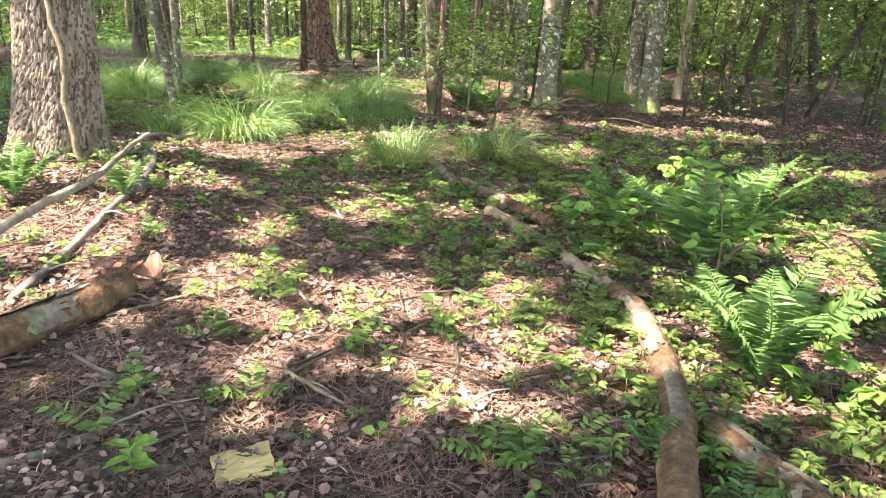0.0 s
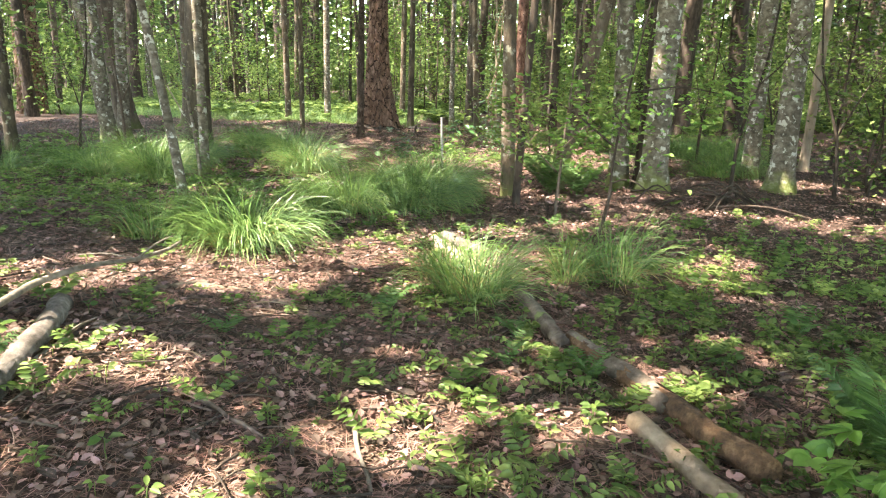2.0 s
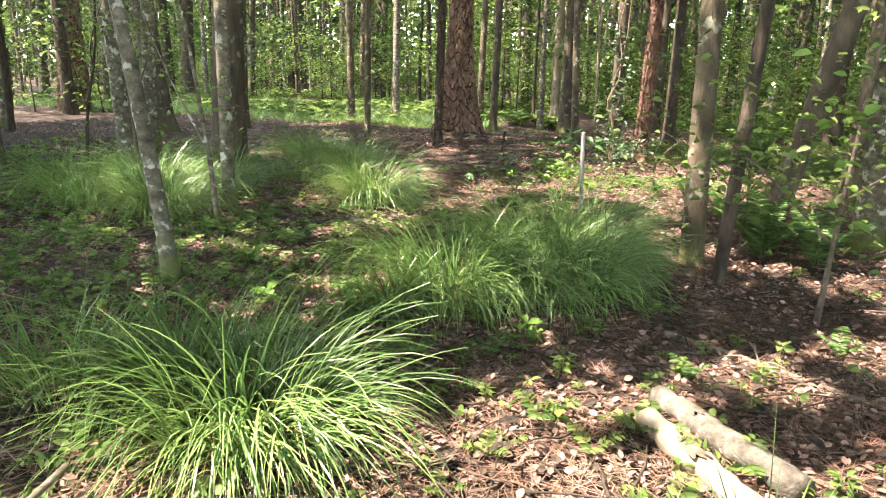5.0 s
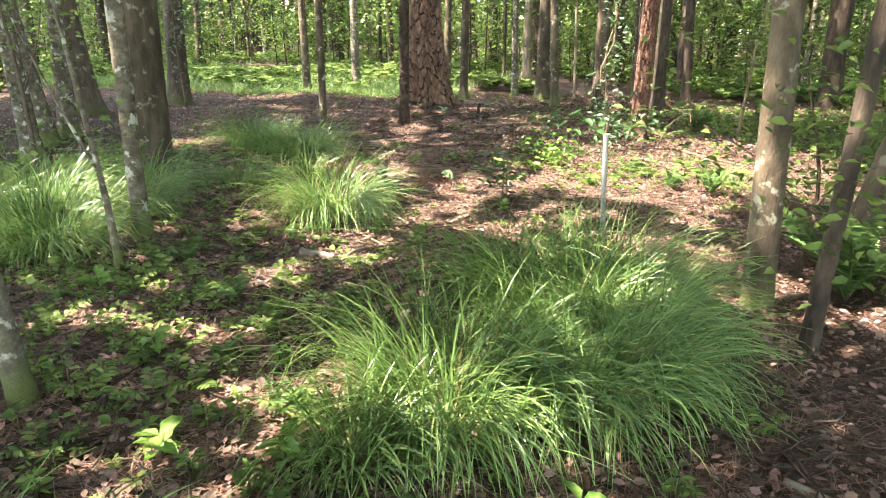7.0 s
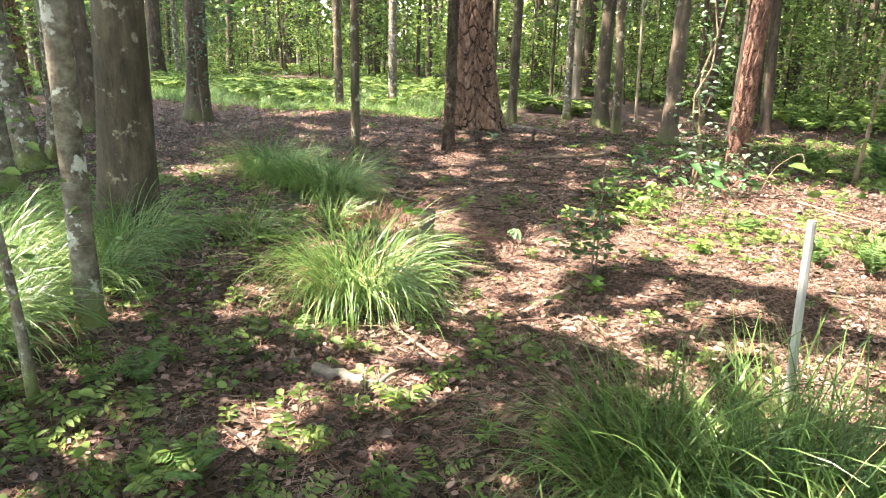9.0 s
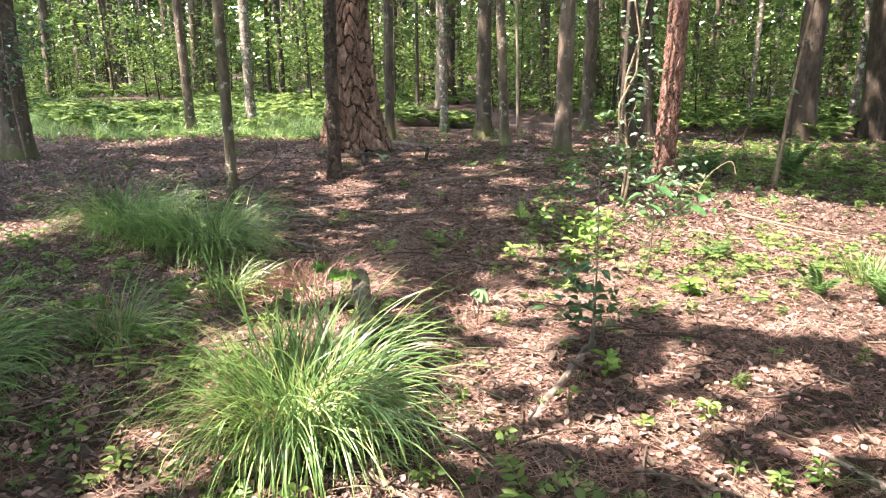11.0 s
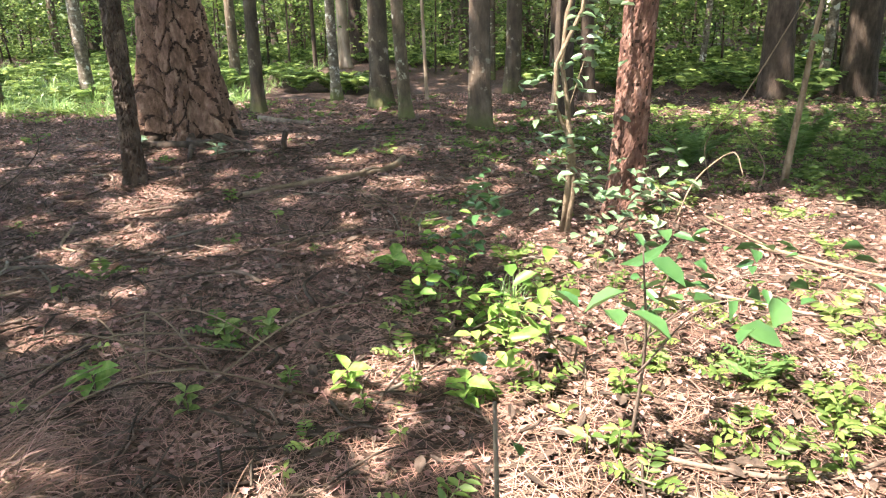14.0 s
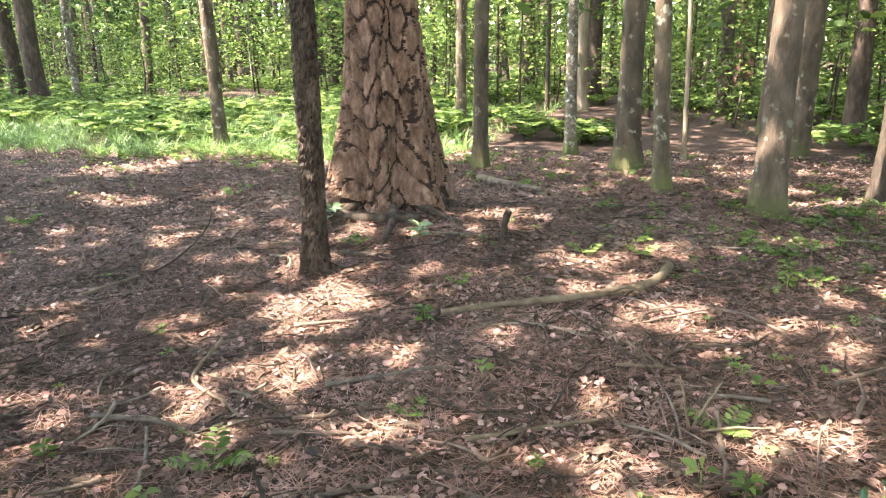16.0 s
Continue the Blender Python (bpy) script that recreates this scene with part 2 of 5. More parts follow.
def leaves(P, D, L, W, fold=0.25, droop=0.15, r=rng):
    """Leaves folded along the rib: base points, directions, lengths and widths."""
    P, D = np.asarray(P, float), np.asarray(D, float)
    D = D / (np.linalg.norm(D, axis=1)[:, None] + 1e-9)
    up = np.array((0, 0, 1.0)) + 0.5 * r.normal(size=P.shape)
    S = np.cross(D, up)
    S /= np.linalg.norm(S, axis=1)[:, None] + 1e-9
    U = np.cross(S, D)
    L, W = np.broadcast_to(L, len(P))[:, None], np.broadcast_to(W, len(P))[:, None]
    f = fold * W
    V = np.stack([P, P + D * L * 0.32 + S * W * 0.5 + U * f, P + D * L * 0.68 + S * W * 0.42 + U * (f - droop * L * 0.4), P + D * L - U * droop * L,
                  P + D * L * 0.68 - S * W * 0.42 + U * (f - droop * L * 0.4), P + D * L * 0.32 - S * W * 0.5 + U * f], 1)
    b = np.arange(len(P))[:, None] * 6
    F = np.stack([b + np.array((0, 1, 2, 3)), b + np.array((0, 3, 4, 5))], 1)
    return V.reshape(-1, 3), F.reshape(-1, 4)


def rand_dirs(n, lo=-0.4, hi=0.6, r=rng):
    a, z = r.uniform(0, 2 * np.pi, n), r.uniform(lo, hi, n)
    c = np.sqrt(1 - z**2)
    return np.stack([c * np.cos(a), c * np.sin(a), z], -1)


# ---------------------------------------------------------------- ground
WAVES = [(rng.uniform(0.5, 3.5), rng.uniform(0, 6.28), rng.uniform(0, 6.28)) for _ in range(10)]
MOUNDS = [(0.9, 4.9, 1.3, 0.30), (-2.9, 20.2, 1.3, 0.13), (-2.2, 17.0, 1.5, -0.12), (-2.6, 12.2, 1.5, 0.12), (3.8, 11.9, 1.0, 0.10), (-6.7, 22.0, 2.0, 0.06), (2.0, 17.9, 1.3, 0.03)]


def gz(x, y):
    """Height of the ground."""
    x, y = np.asarray(x, float), np.asarray(y, float)
    z = np.zeros(np.broadcast(x, y).shape)
    for k, a, p in WAVES:
        z = z + 0.012 / k**0.5 * np.sin(k * (x * math.cos(a) + y * math.sin(a)) + p)
    z = z * np.exp(-((x / 60) ** 2 + ((y - 12) / 60) ** 2))
    for cx, cy, s, h in MOUNDS:
        z = z + h * np.exp(-((x - cx) ** 2 + (y - cy) ** 2) / (2 * (s * 0.7) ** 2))
    return z


def axis(lo, hi, step, far, n):
    g = np.geomspace(step, far, n)
    return np.concatenate([lo - g[::-1], np.arange(lo, hi, step), hi + g])


gx, gy = axis(-11, 11, 0.11, 900, 34), axis(-1, 27, 0.11, 900, 34)
GX, GY = np.meshgrid(gx, gy, indexing="ij")
GZ = gz(GX, GY) + 0.006 * rng.normal(size=GX.shape) * (np.abs(GX) < 12)
i, j = np.meshgrid(np.arange(len(gx) - 1), np.arange(len(gy) - 1), indexing="ij")
w = len(gy)
GF = np.stack([i * w + j, (i + 1) * w + j, (i + 1) * w + j + 1, i * w + j + 1], -1)
ground = new("ground", quads("ground", np.stack([GX, GY, GZ], -1), GF, M_SOIL))
tagged(ground, "brown woodland soil under leaf litter and pine needles", "ground", kind="structure")


# ---------------------------------------------------------------- trees
def plates(u, z, turn, cu, cz, seed):
    """Cells on an unrolled trunk: how far from the nearest crack, and a number for each cell."""
    nu = max(3, int(round(turn / cu)))
    cu = turn / nu
    r = np.random.default_rng(seed)
    jit = r.uniform(0.1, 0.9, (nu, 512, 2))
    val = r.uniform(0, 1, (nu, 512))
    a, b = u / cu, z / cz + 4
    ia, ib = np.floor(a).astype(int), np.floor(b).astype(int)
    f1, f2, ident = np.full(u.shape, 9.0), np.full(u.shape, 9.0), np.zeros(u.shape)
    for da in (-1, 0, 1):
        for db in (-1, 0, 1):
            ca, cb = (ia + da) % nu, (ib + db) % 512
            d = np.hypot(ia + da + jit[ca, cb, 0] - a, (ib + db + jit[ca, cb, 1] - b))
            nearer = d < f1
            f2 = np.where(nearer, f1, np.minimum(f2, d))
            ident = np.where(nearer, val[ca, cb], ident)
            f1 = np.where(nearer, d, f1)
    return f2 - f1, ident


def trunk_mesh(name, r, height, mats, flare=0.6, lean=(0, 0), bend=0.0, seg=20, step=0.12, fine_to=3.5, cell=None, depth=0.02, lobes=5, crack=(0.05, 0.12, 0.45), seed=0, taper=0.55, rough=0.02, spread=0.0):
    """A trunk in its own coordinates, base at the origin, sunk a little into the ground."""
    q = np.random.default_rng(seed + 11)
    zs = np.concatenate([np.arange(-0.12, fine_to, step), np.linspace(fine_to, height, 14)])
    th = np.linspace(0, 2 * np.pi, seg, endpoint=False)
    Z, TH = np.meshgrid(zs, th, indexing="ij")
    rad = r * (1 - (1 - taper) * np.clip(Z / height, 0, 1))
    fz = np.exp(-np.clip(Z, -0.1, 99) / ((1.1 + spread) * r + 0.08))
    rad = rad * (1 + flare * fz * (0.65 + 0.5 * np.cos(lobes * TH + q.uniform(0, 6)) * np.cos(2 * TH + q.uniform(0, 6))))
    rad = rad * (1 + 0.03 * np.sin(2 * TH + Z * 1.3 + q.uniform(0, 6)) + 0.02 * np.sin(5 * TH - Z * 2.1) + rough * q.normal(size=Z.shape))
    idx = None
    if cell:
        jag = q.normal(size=Z.shape)
        e, ident = plates(TH * r + 0.05 * cell[0] * jag + cell[0] * (0.3 * np.sin(Z * 1.7 / cell[1] + 3 * np.sin(TH * 3)) + 0.12 * np.sin(Z * 5.1 / cell[1] + TH * 11)), Z + cell[1] * 0.3 * np.sin(TH * r * 2.3 / cell[0] + Z * 2), 2 * np.pi * r, cell[0], cell[1], seed)
        up = np.clip((e - crack[0]) / crack[1], 0, 1)
        e2, id2 = plates(TH * r + 0.01 * np.sin(Z * 31), Z + 0.012 * np.sin(TH * 17), 2 * np.pi * r, cell[0] * 0.55, cell[1] * 0.45, seed + 1)
        rad = rad + depth * (up * (0.55 + 0.55 * ident) - 0.5) + depth * 0.3 * up * id2
        low = up < crack[2]
        idx = np.where(low[:-1] & (low[1:] | np.roll(low, -1, 1)[:-1]), 1, 0).ravel()
    bx = bend * np.sin(Z * 0.6 + q.uniform(0, 6))
    X = rad * np.cos(TH) + lean[0] * Z + bx - bx[0, 0] * np.exp(-Z)
    Y = rad * np.sin(TH) + lean[1] * Z + 0.5 * (bx - bx[0, 0] * np.exp(-Z))
    n = len(zs)
    a, b = np.meshgrid(np.arange(n - 1), np.arange(seg), indexing="ij")
    F = np.stack([a * seg + b, a * seg + (b + 1) % seg, (a + 1) * seg + (b + 1) % seg, (a + 1) * seg + b], -1)
    return quads(name, np.stack([X, Y, Z], -1), F, mats, idx, smooth=not cell)


def limb_meshes(r, height, lean, mat, seed, n=6, low=0.5):
    q = np.random.default_rng(seed + 5)
    out = []
    for k in range(n):
        z = height * q.uniform(low, 0.95)
        a = q.uniform(0, 6.28)
        ln = q.uniform(1.2, 2.8)
        base = np.array((lean[0] * z, lean[1] * z, z))
        d = np.array((math.cos(a), math.sin(a), q.uniform(0.2, 0.8)))
        P = smooth_line([base, base + d * ln * 0.5 + (0, 0, 0.1), base + d * ln + (0, 0, q.uniform(0.1, 0.7))], 7)
        out.append(quads("limb", *tube(P, np.linspace(r * 0.3, r * 0.07, 7), 6, 0.05, seed + k), mat))
    return out


TREES = []          # base, radius, crown height: the canopy is dealt out among them


def tree(name, x, y, r, label, mats, height=12.0, lean=(0, 0), low_limbs=False, category="tree", group="", **kw):
    seed = int(abs(x * 131 + y * 57)) + 3
    e = thing(name, x, y, float(gz(x, y)), label, category, group)
    part("trunk", trunk_mesh("trunk", r, height, mats, lean=lean, seed=seed, **kw), e)
    for me in limb_meshes(r, height, lean, mats[0] if isinstance(mats, list) else mats, seed, 4, 0.3 if low_limbs else 0.6):
        part("limb", me, e)
    TREES.append((e, x, y, height, lean, seed))
    return e


PINE = [M_PLATE, M_GROOVE]
RED = [M_REDP, M_GROOVE]
tree("pine_tree", -2.92, 20.2, 0.235, "massive old pine with thick plated brown bark", PINE, 15, flare=1.5, spread=2.7, seg=220, step=0.014, fine_to=3.4, cell=(0.10, 0.27), depth=0.028, lobes=4, rough=0.004)
tree("pine_tree", -16.3, 22.4, 0.40, "large dark pine with plated bark", PINE, 15, flare=0.35, seg=80, step=0.05, fine_to=4, cell=(0.09, 0.2), depth=0.035, rough=0.004)
tree("pine_sapling", -2.78, 18.70, 0.075, "slender dark tree with rough scaly bark", [M_DARK, M_GROOVE], 9, lean=(0.012, 0), flare=0.55, seg=56, step=0.02, fine_to=3.2, cell=(0.03, 0.07), depth=0.018, rough=0.012)
tree("red_pine", 1.20, 17.48, 0.108, "young pine with flaky reddish bark", RED, 11, lean=(0.02, 0.0), flare=0.5, seg=72, step=0.02, fine_to=3.4, cell=(0.05, 0.12), depth=0.010, crack=(0.03, 0.09, 0.4), rough=0.01)
tree("oak_tree", 0.79, 4.96, 0.262, "large grey tree with ridged bark and a vine", [M_RIDGE, M_RIDGE_G], 13, lean=(0.055, 0.01), flare=0.55, seg=170, step=0.022, fine_to=3.2, cell=(0.024, 0.11), depth=0.011, crack=(0.1, 0.3, 0.3), lobes=3, rough=0.004)
tree("hardwood_tree", -3.08, 12.7, 0.20, "stout brown tree with smooth bark", M_BROWN, 6.4, lean=(0.035, 0), flare=0.45, seg=40, step=0.06, rough=0.008)
tree("birch_like_tree", -1.97, 11.25, 0.064, "slim pale grey tree with lichen bands", M_LICHEN, 10, lean=(-0.005, 0), flare=0.35, seg=24, step=0.05, rough=0.02)
tree("hardwood_tree", 2.30, 11.34, 0.085, "slim grey tree with smooth mottled bark", M_GREY, 10, lean=(-0.03, 0), flare=0.16, seg=28, step=0.05)
tree("hardwood_tree", 2.50, 10.80, 0.046, "thin leaning tree with a mossy base", M_DARK, 9, lean=(0.05, 0.0), flare=0.2, seg=20, step=0.05)
tree("hardwood_tree", -0.72, 9.05, 0.052, "thin leaning mossy tree with rough bark", M_LICHEN, 7, lean=(-0.24, 0.03), flare=0.4, bend=0.05, seg=18, step=0.05)
FAR_NAMED = (
    (-7.33, 23.6, 0.10, -0.02, M_GREY), (-5.0, 27.9, 0.108, 0.01, M_GREY), (-3.05, 23.15, 0.092, 0.01, M_BROWN), (-3.9, 30.5, 0.05, 0, M_DARK),
    (-3.35, 31.4, 0.15, 0, M_PALE), (-1.28, 23.35, 0.14, 0.0, M_BROWN), (-0.79, 22.25, 0.082, -0.05, M_GREY), (0.19, 21.55, 0.128, 0.0, M_BROWN),
    (-0.67, 24.2, 0.028, -0.03, M_PALE), (0.33, 39.7, 0.31, -0.04, M_REDP), (1.67, 27.4, 0.15, -0.02, M_DARK), (1.4, 32.2, 0.12, -0.1, M_BROWN),
    (-8.4, 20.0, 0.21, 0.02, M_BROWN), (-3.1, 16.35, 0.053, 0, M_GREY), (-6.63, 25.0, 0.11, 0, M_LICHEN), (-22.3, 45, 0.33, -0.05, M_DARK), (-24.1, 44.3, 0.22, 0, M_GREY),
    (-6.65, 15.25, 0.12, 0.04, M_LICHEN), (-8.45, 17.5, 0.24, -0.13, M_BROWN), (-5.65, 13.7, 0.11, -0.08, M_LICHEN))
for x, y, r, ln, m in FAR_NAMED:
    pale = m in (M_PALE, M_LICHEN)
    tree("hardwood_tree", x, y, r, ("pale lichen-covered slim woodland tree" if pale else "dark straight woodland tree with a mossy base"), m, 11 + 4 * min(r, 0.3) / 0.3,
         lean=(ln, 0), flare=0.7, seg=20, step=0.1, fine_to=4, group="woodland trees")
NEAR_NAMED = (
    (1.27, 22.4, 0.125, 0, M_DARK), (1.82, 24.0, 0.105, -0.05, M_DARK), (-6.25, 12.1, 0.10, -0.02, M_GREY), (-6.5, 14.7, 0.15, -0.19, M_LICHEN),
    (2.80, 11.85, 0.095, 0.22, M_BROWN), (3.60, 12.05, 0.115, -0.03, M_LICHEN), (4.02, 11.85, 0.155, 0.01, M_LICHEN), (3.86, 12.25, 0.09, 0.03, M_DARK), (3.94, 15.3, 0.165, 0.03, M_GREY),
    (5.74, 13.45, 0.155, -0.01, M_LICHEN), (6.55, 16.5, 0.08, 0.02, M_PALE), (6.25, 21.3, 0.13, -0.03, M_GREY), (5.5, 15.0, 0.13, 0.0, M_LICHEN), (7.6, 15.6, 0.09, 0.2, M_DARK), (8.6, 14.2, 0.07, 0.35, M_DARK), (9.3, 16.5, 0.1, -0.2, M_DARK))
for x, y, r, ln, m in NEAR_NAMED:
    pale = m in (M_PALE, M_LICHEN, M_VINE)
    tree("hardwood_tree", x, y, r, ("pale mottled tree with lichen patches" if pale else "dark leaning woodland tree with rough bark"), m, 9 + 3 * min(r, 0.3) / 0.3,
         lean=(ln, 0), flare=0.75 if r > 0.15 else 0.5, seg=26, step=0.07, fine_to=3.5, group="woodland trees", low_limbs=True)

# trees round about, as far as the eye reaches
proto = []
for k, (m, r) in enumerate(((M_GREY, 0.10), (M_BROWN, 0.14), (M_DARK, 0.09), (M_LICHEN, 0.08), (M_DARK, 0.20), (M_GREY, 0.06))):
    proto.append((trunk_mesh("trunk", r, 14, m, lean=(0, 0), bend=0.08, seg=12, step=0.5, fine_to=4, flare=0.4, seed=k), limb_meshes(r, 14, (0, 0), m, k, 5, 0.2)))


def far_crown(seed, n=420):
    q = np.random.default_rng(seed)
    c = q.normal(size=(26, 3)) * (1.3, 1.3, 2.4) + (0, 0, 9.0)
    low = q.uniform(0, 1, 26) < 0.25
    c[low, 2] = q.uniform(1.8, 6, low.sum())
    P = c[q.integers(0, 26, n)] + q.normal(size=(n, 3)) * 0.42
    return quads("crown", *leaves(P, rand_dirs(n, r=q), q.uniform(0.16, 0.34, n), q.uniform(0.10, 0.2, n), r=q), M_FARLEAF)


crowns = [far_crown(40 + k) for k in range(5)]
spots = [(e[1], e[2]) for e in TREES]
SUNNY = ((0.9, 4.6), (1.9, 15.6), (-1.5, 14.2), (1.5, 6.9), (3.8, 3.1), (5.5, 4.0))     # open to the sun: no crowns between
n_far = 0
while n_far < 370:
    y = rng.uniform(24, 56) if n_far > 90 else rng.uniform(-12, 30)
    x = rng.uniform(-48, 40) - 0.25 * max(0, y - 24) if y > 24 else rng.choice((-1, 1)) * rng.uniform(7.5, 26) - (2 if y > 8 else -2)
    if y <= 24 and n_far <= 20:
        x, y = rng.uniform(-6, 14), rng.uniform(-14, -3)
    if -15 < x < -3.5 and 22 < y < 33:
        continue
    if min((x + 4.6 - a) ** 2 + (y + 2.9 - b) ** 2 for a, b in SUNNY) < 2.6**2:
        continue
    if min((x - a) ** 2 + (y - b) ** 2 for a, b in spots) < 1.35**2:
        continue
    spots.append((x, y))
    k = rng.integers(0, 6)
    e = thing("woodland_tree", x, y, float(gz(x, y)) - 0.02, "slender straight tree in the deep wood", "tree", "woodland trees")
    e.matrix_basis = pose(x, y, float(gz(x, y)) - 0.02, rng.normal() * 1.6, rng.normal() * 1.6, rng.uniform(0, 360)) @ Matrix.Diagonal((*[rng.uniform(0.8, 1.4)] * 3, 1))
    part("trunk", proto[k][0], e)
    for me in proto[k][1]:
        part("limb", me, e)
    part("crown", crowns[rng.integers(0, 5)], e, at=pose(0, 0, 0 if n_far < 200 else 3.5))
    n_far += 1

bits = []
for k in range(330):
    y = rng.uniform(52, 92)
    x, r = rng.uniform(-1, 1) * 0.8 * y - 0.25 * (y - 14), rng.uniform(0.07, 0.24)
    bits.append(tube(smooth_line([(x, y, -0.1), (x + rng.normal() * 0.2, y, 6), (x + rng.normal() * 0.6, y, 15)], 5), np.linspace(r, r * 0.6, 5), 7))
tagged(new("distant_trunks", quads("distant_trunks", *join(*bits), M_DARK)), "countless distant trunks deep in the wood", "trees", kind="stuff")

# wanted sun patches on the ground: unseen canopy gets holes for them (x, y and half widths)
GAPS_A = [(5.68, 2.44, 0.12, 0.14), (4.34, 2.46, 0.13, 0.12), (4.23, 2.78, 0.17, 0.15), (4.75, 3.06, 0.2, 0.22), (3.51, 3.13, 0.35, 0.46), (4.5, 3.3, 0.27, 0.32), (2.18, 3.61, 0.13, 0.3), (6.38, 4.85, 0.22, 0.43), (0.72, 4.95, 0.48, 1.39), (6.7, 5.83, 0.3, 0.34), (0.82, 6.36, 0.2, 0.25), (1.29, 6.64, 0.23, 0.19), (1.45, 7.0, 0.5, 0.5), (2.28, 7.83, 0.35, 0.27)]
GAPS_B = [(4.53, 8.22, 0.25, 0.41), (-0.09, 9.09, 0.09, 0.07), (-2.71, 11.17, 0.41, 0.9), (-0.13, 11.25, 0.15, 0.12), (0.78, 12.06, 0.15, 0.09), (-0.2, 12.18, 0.17, 0.2), (1.98, 12.5, 0.24, 0.15), (0.0, 12.6, 0.16, 0.13), (-1.36, 12.65, 0.3, 0.3), (1.2, 12.8, 0.19, 0.17), (7.17, 13.07, 0.97, 0.65), (-1.32, 13.4, 0.32, 0.5), (1.98, 13.36, 0.23, 0.24), (-0.2, 13.4, 0.3, 0.24), (1.46, 14.5, 0.5, 0.5)]
GAPS_C = [(6.28, 14.02, 0.63, 0.74), (-0.13, 15.3, 0.26, 0.17), (1.6, 15.52, 1.05, 1.6), (-1.82, 15.54, 0.08, 0.07), (-4.85, 15.62, 0.19, 0.38), (-4.5, 15.7, 0.21, 0.55), (0.6, 15.7, 0.31, 0.21), (0.9, 16.53, 0.42, 0.37), (-1.46, 16.79, 0.1, 0.07), (-1.44, 17.0, 0.11, 0.1), (2.46, 17.13, 1.0, 0.89), (-1.2, 17.21, 0.12, 0.05), (0.12, 17.29, 0.17, 0.09), (-2.01, 17.37, 0.15, 0.17), (-3.75, 17.5, 0.32, 0.18)]
GAPS_D = [(-1.99, 17.5, 0.17, 0.12), (-3.06, 17.51, 0.26, 0.27), (1.69, 17.62, 0.45, 0.55), (-3.05, 17.72, 0.25, 0.17), (-1.26, 18.03, 0.17, 0.15), (-2.41, 18.14, 0.28, 0.39), (-2.5, 18.39, 0.19, 0.2), (-0.04, 18.8, 0.16, 0.11), (-0.67, 19.67, 0.12, 0.13), (-6.04, 20.13, 0.85, 0.44), (-1.79, 20.42, 0.43, 0.72), (-1.17, 20.72, 0.19, 0.14), (-7.2, 21.42, 1.07, 0.56), (-1.45, 21.9, 0.28, 0.17), (-6.97, 22.05, 0.56, 0.55), (-1.38, 22.17, 0.4, 0.43)]
GAPS_E = [(5.6, 3.5, 0.45, 0.45), (5.5, 5.2, 0.3, 0.3), (5.85, 3.0, 0.3, 0.3), (-0.95, 12.4, 0.25, 0.25), (2.9, 15.9, 0.8, 0.8), (1.1, 17.0, 0.5, 0.4), (1.64, 4.2, 0.45, 0.7), (1.3, 4.8, 0.3, 0.3), (-0.3, 9.8, 0.25, 0.2), (0.4, 9.5, 0.2, 0.2), (-1.1, 9.9, 0.3, 0.25), (0.95, 9.5, 0.25, 0.2), (-0.6, 10.8, 0.2, 0.2), (0.2, 8.7, 0.2, 0.15)]
GAPS_F = [(-0.3, 16.9, 0.15, 0.1), (0.5, 18.4, 0.2, 0.12), (-0.6, 18.3, 0.15, 0.1), (0.0, 18.1, 0.2, 0.12), (3.0, 5.0, 0.25, 0.2), (3.6, 5.4, 0.25, 0.2), (2.4, 6.0, 0.3, 0.15), (3.2, 7.9, 0.3, 0.3), (4.3, 5.9, 0.2, 0.2), (2.8, 4.3, 0.2, 0.15), (-2.3, 11.0, 0.5, 0.5), (-3.0, 11.5, 0.4, 0.4), (0.3, 20.4, 0.3, 0.15), (1.0, 19.6, 0.25, 0.15),
          (3.0, 3.6, 0.25, 0.2), (4.0, 3.7, 0.3, 0.2), (-0.7, 18.9, 0.25, 0.2), (-0.4, 19.9, 0.3, 0.2), (-1.0, 19.3, 0.25, 0.15), (0.4, 19.2, 0.3, 0.15),
          (1.55, 6.7, 0.35, 0.25), (-0.95, 11.85, 0.3, 0.2), (-0.4, 11.7, 0.2, 0.15), (-1.5, 11.9, 0.25, 0.2), (1.75, 5.35, 0.2, 0.2), (2.1, 5.1, 0.2, 0.15), (1.4, 11.5, 0.4, 0.3), (0.5, 14.7, 0.4, 0.35), (1.1, 15.0, 0.3, 0.3), (0.05, 17.4, 0.3, 0.15), (-0.75, 17.0, 0.2, 0.12), (-0.4, 18.4, 0.25, 0.15)]
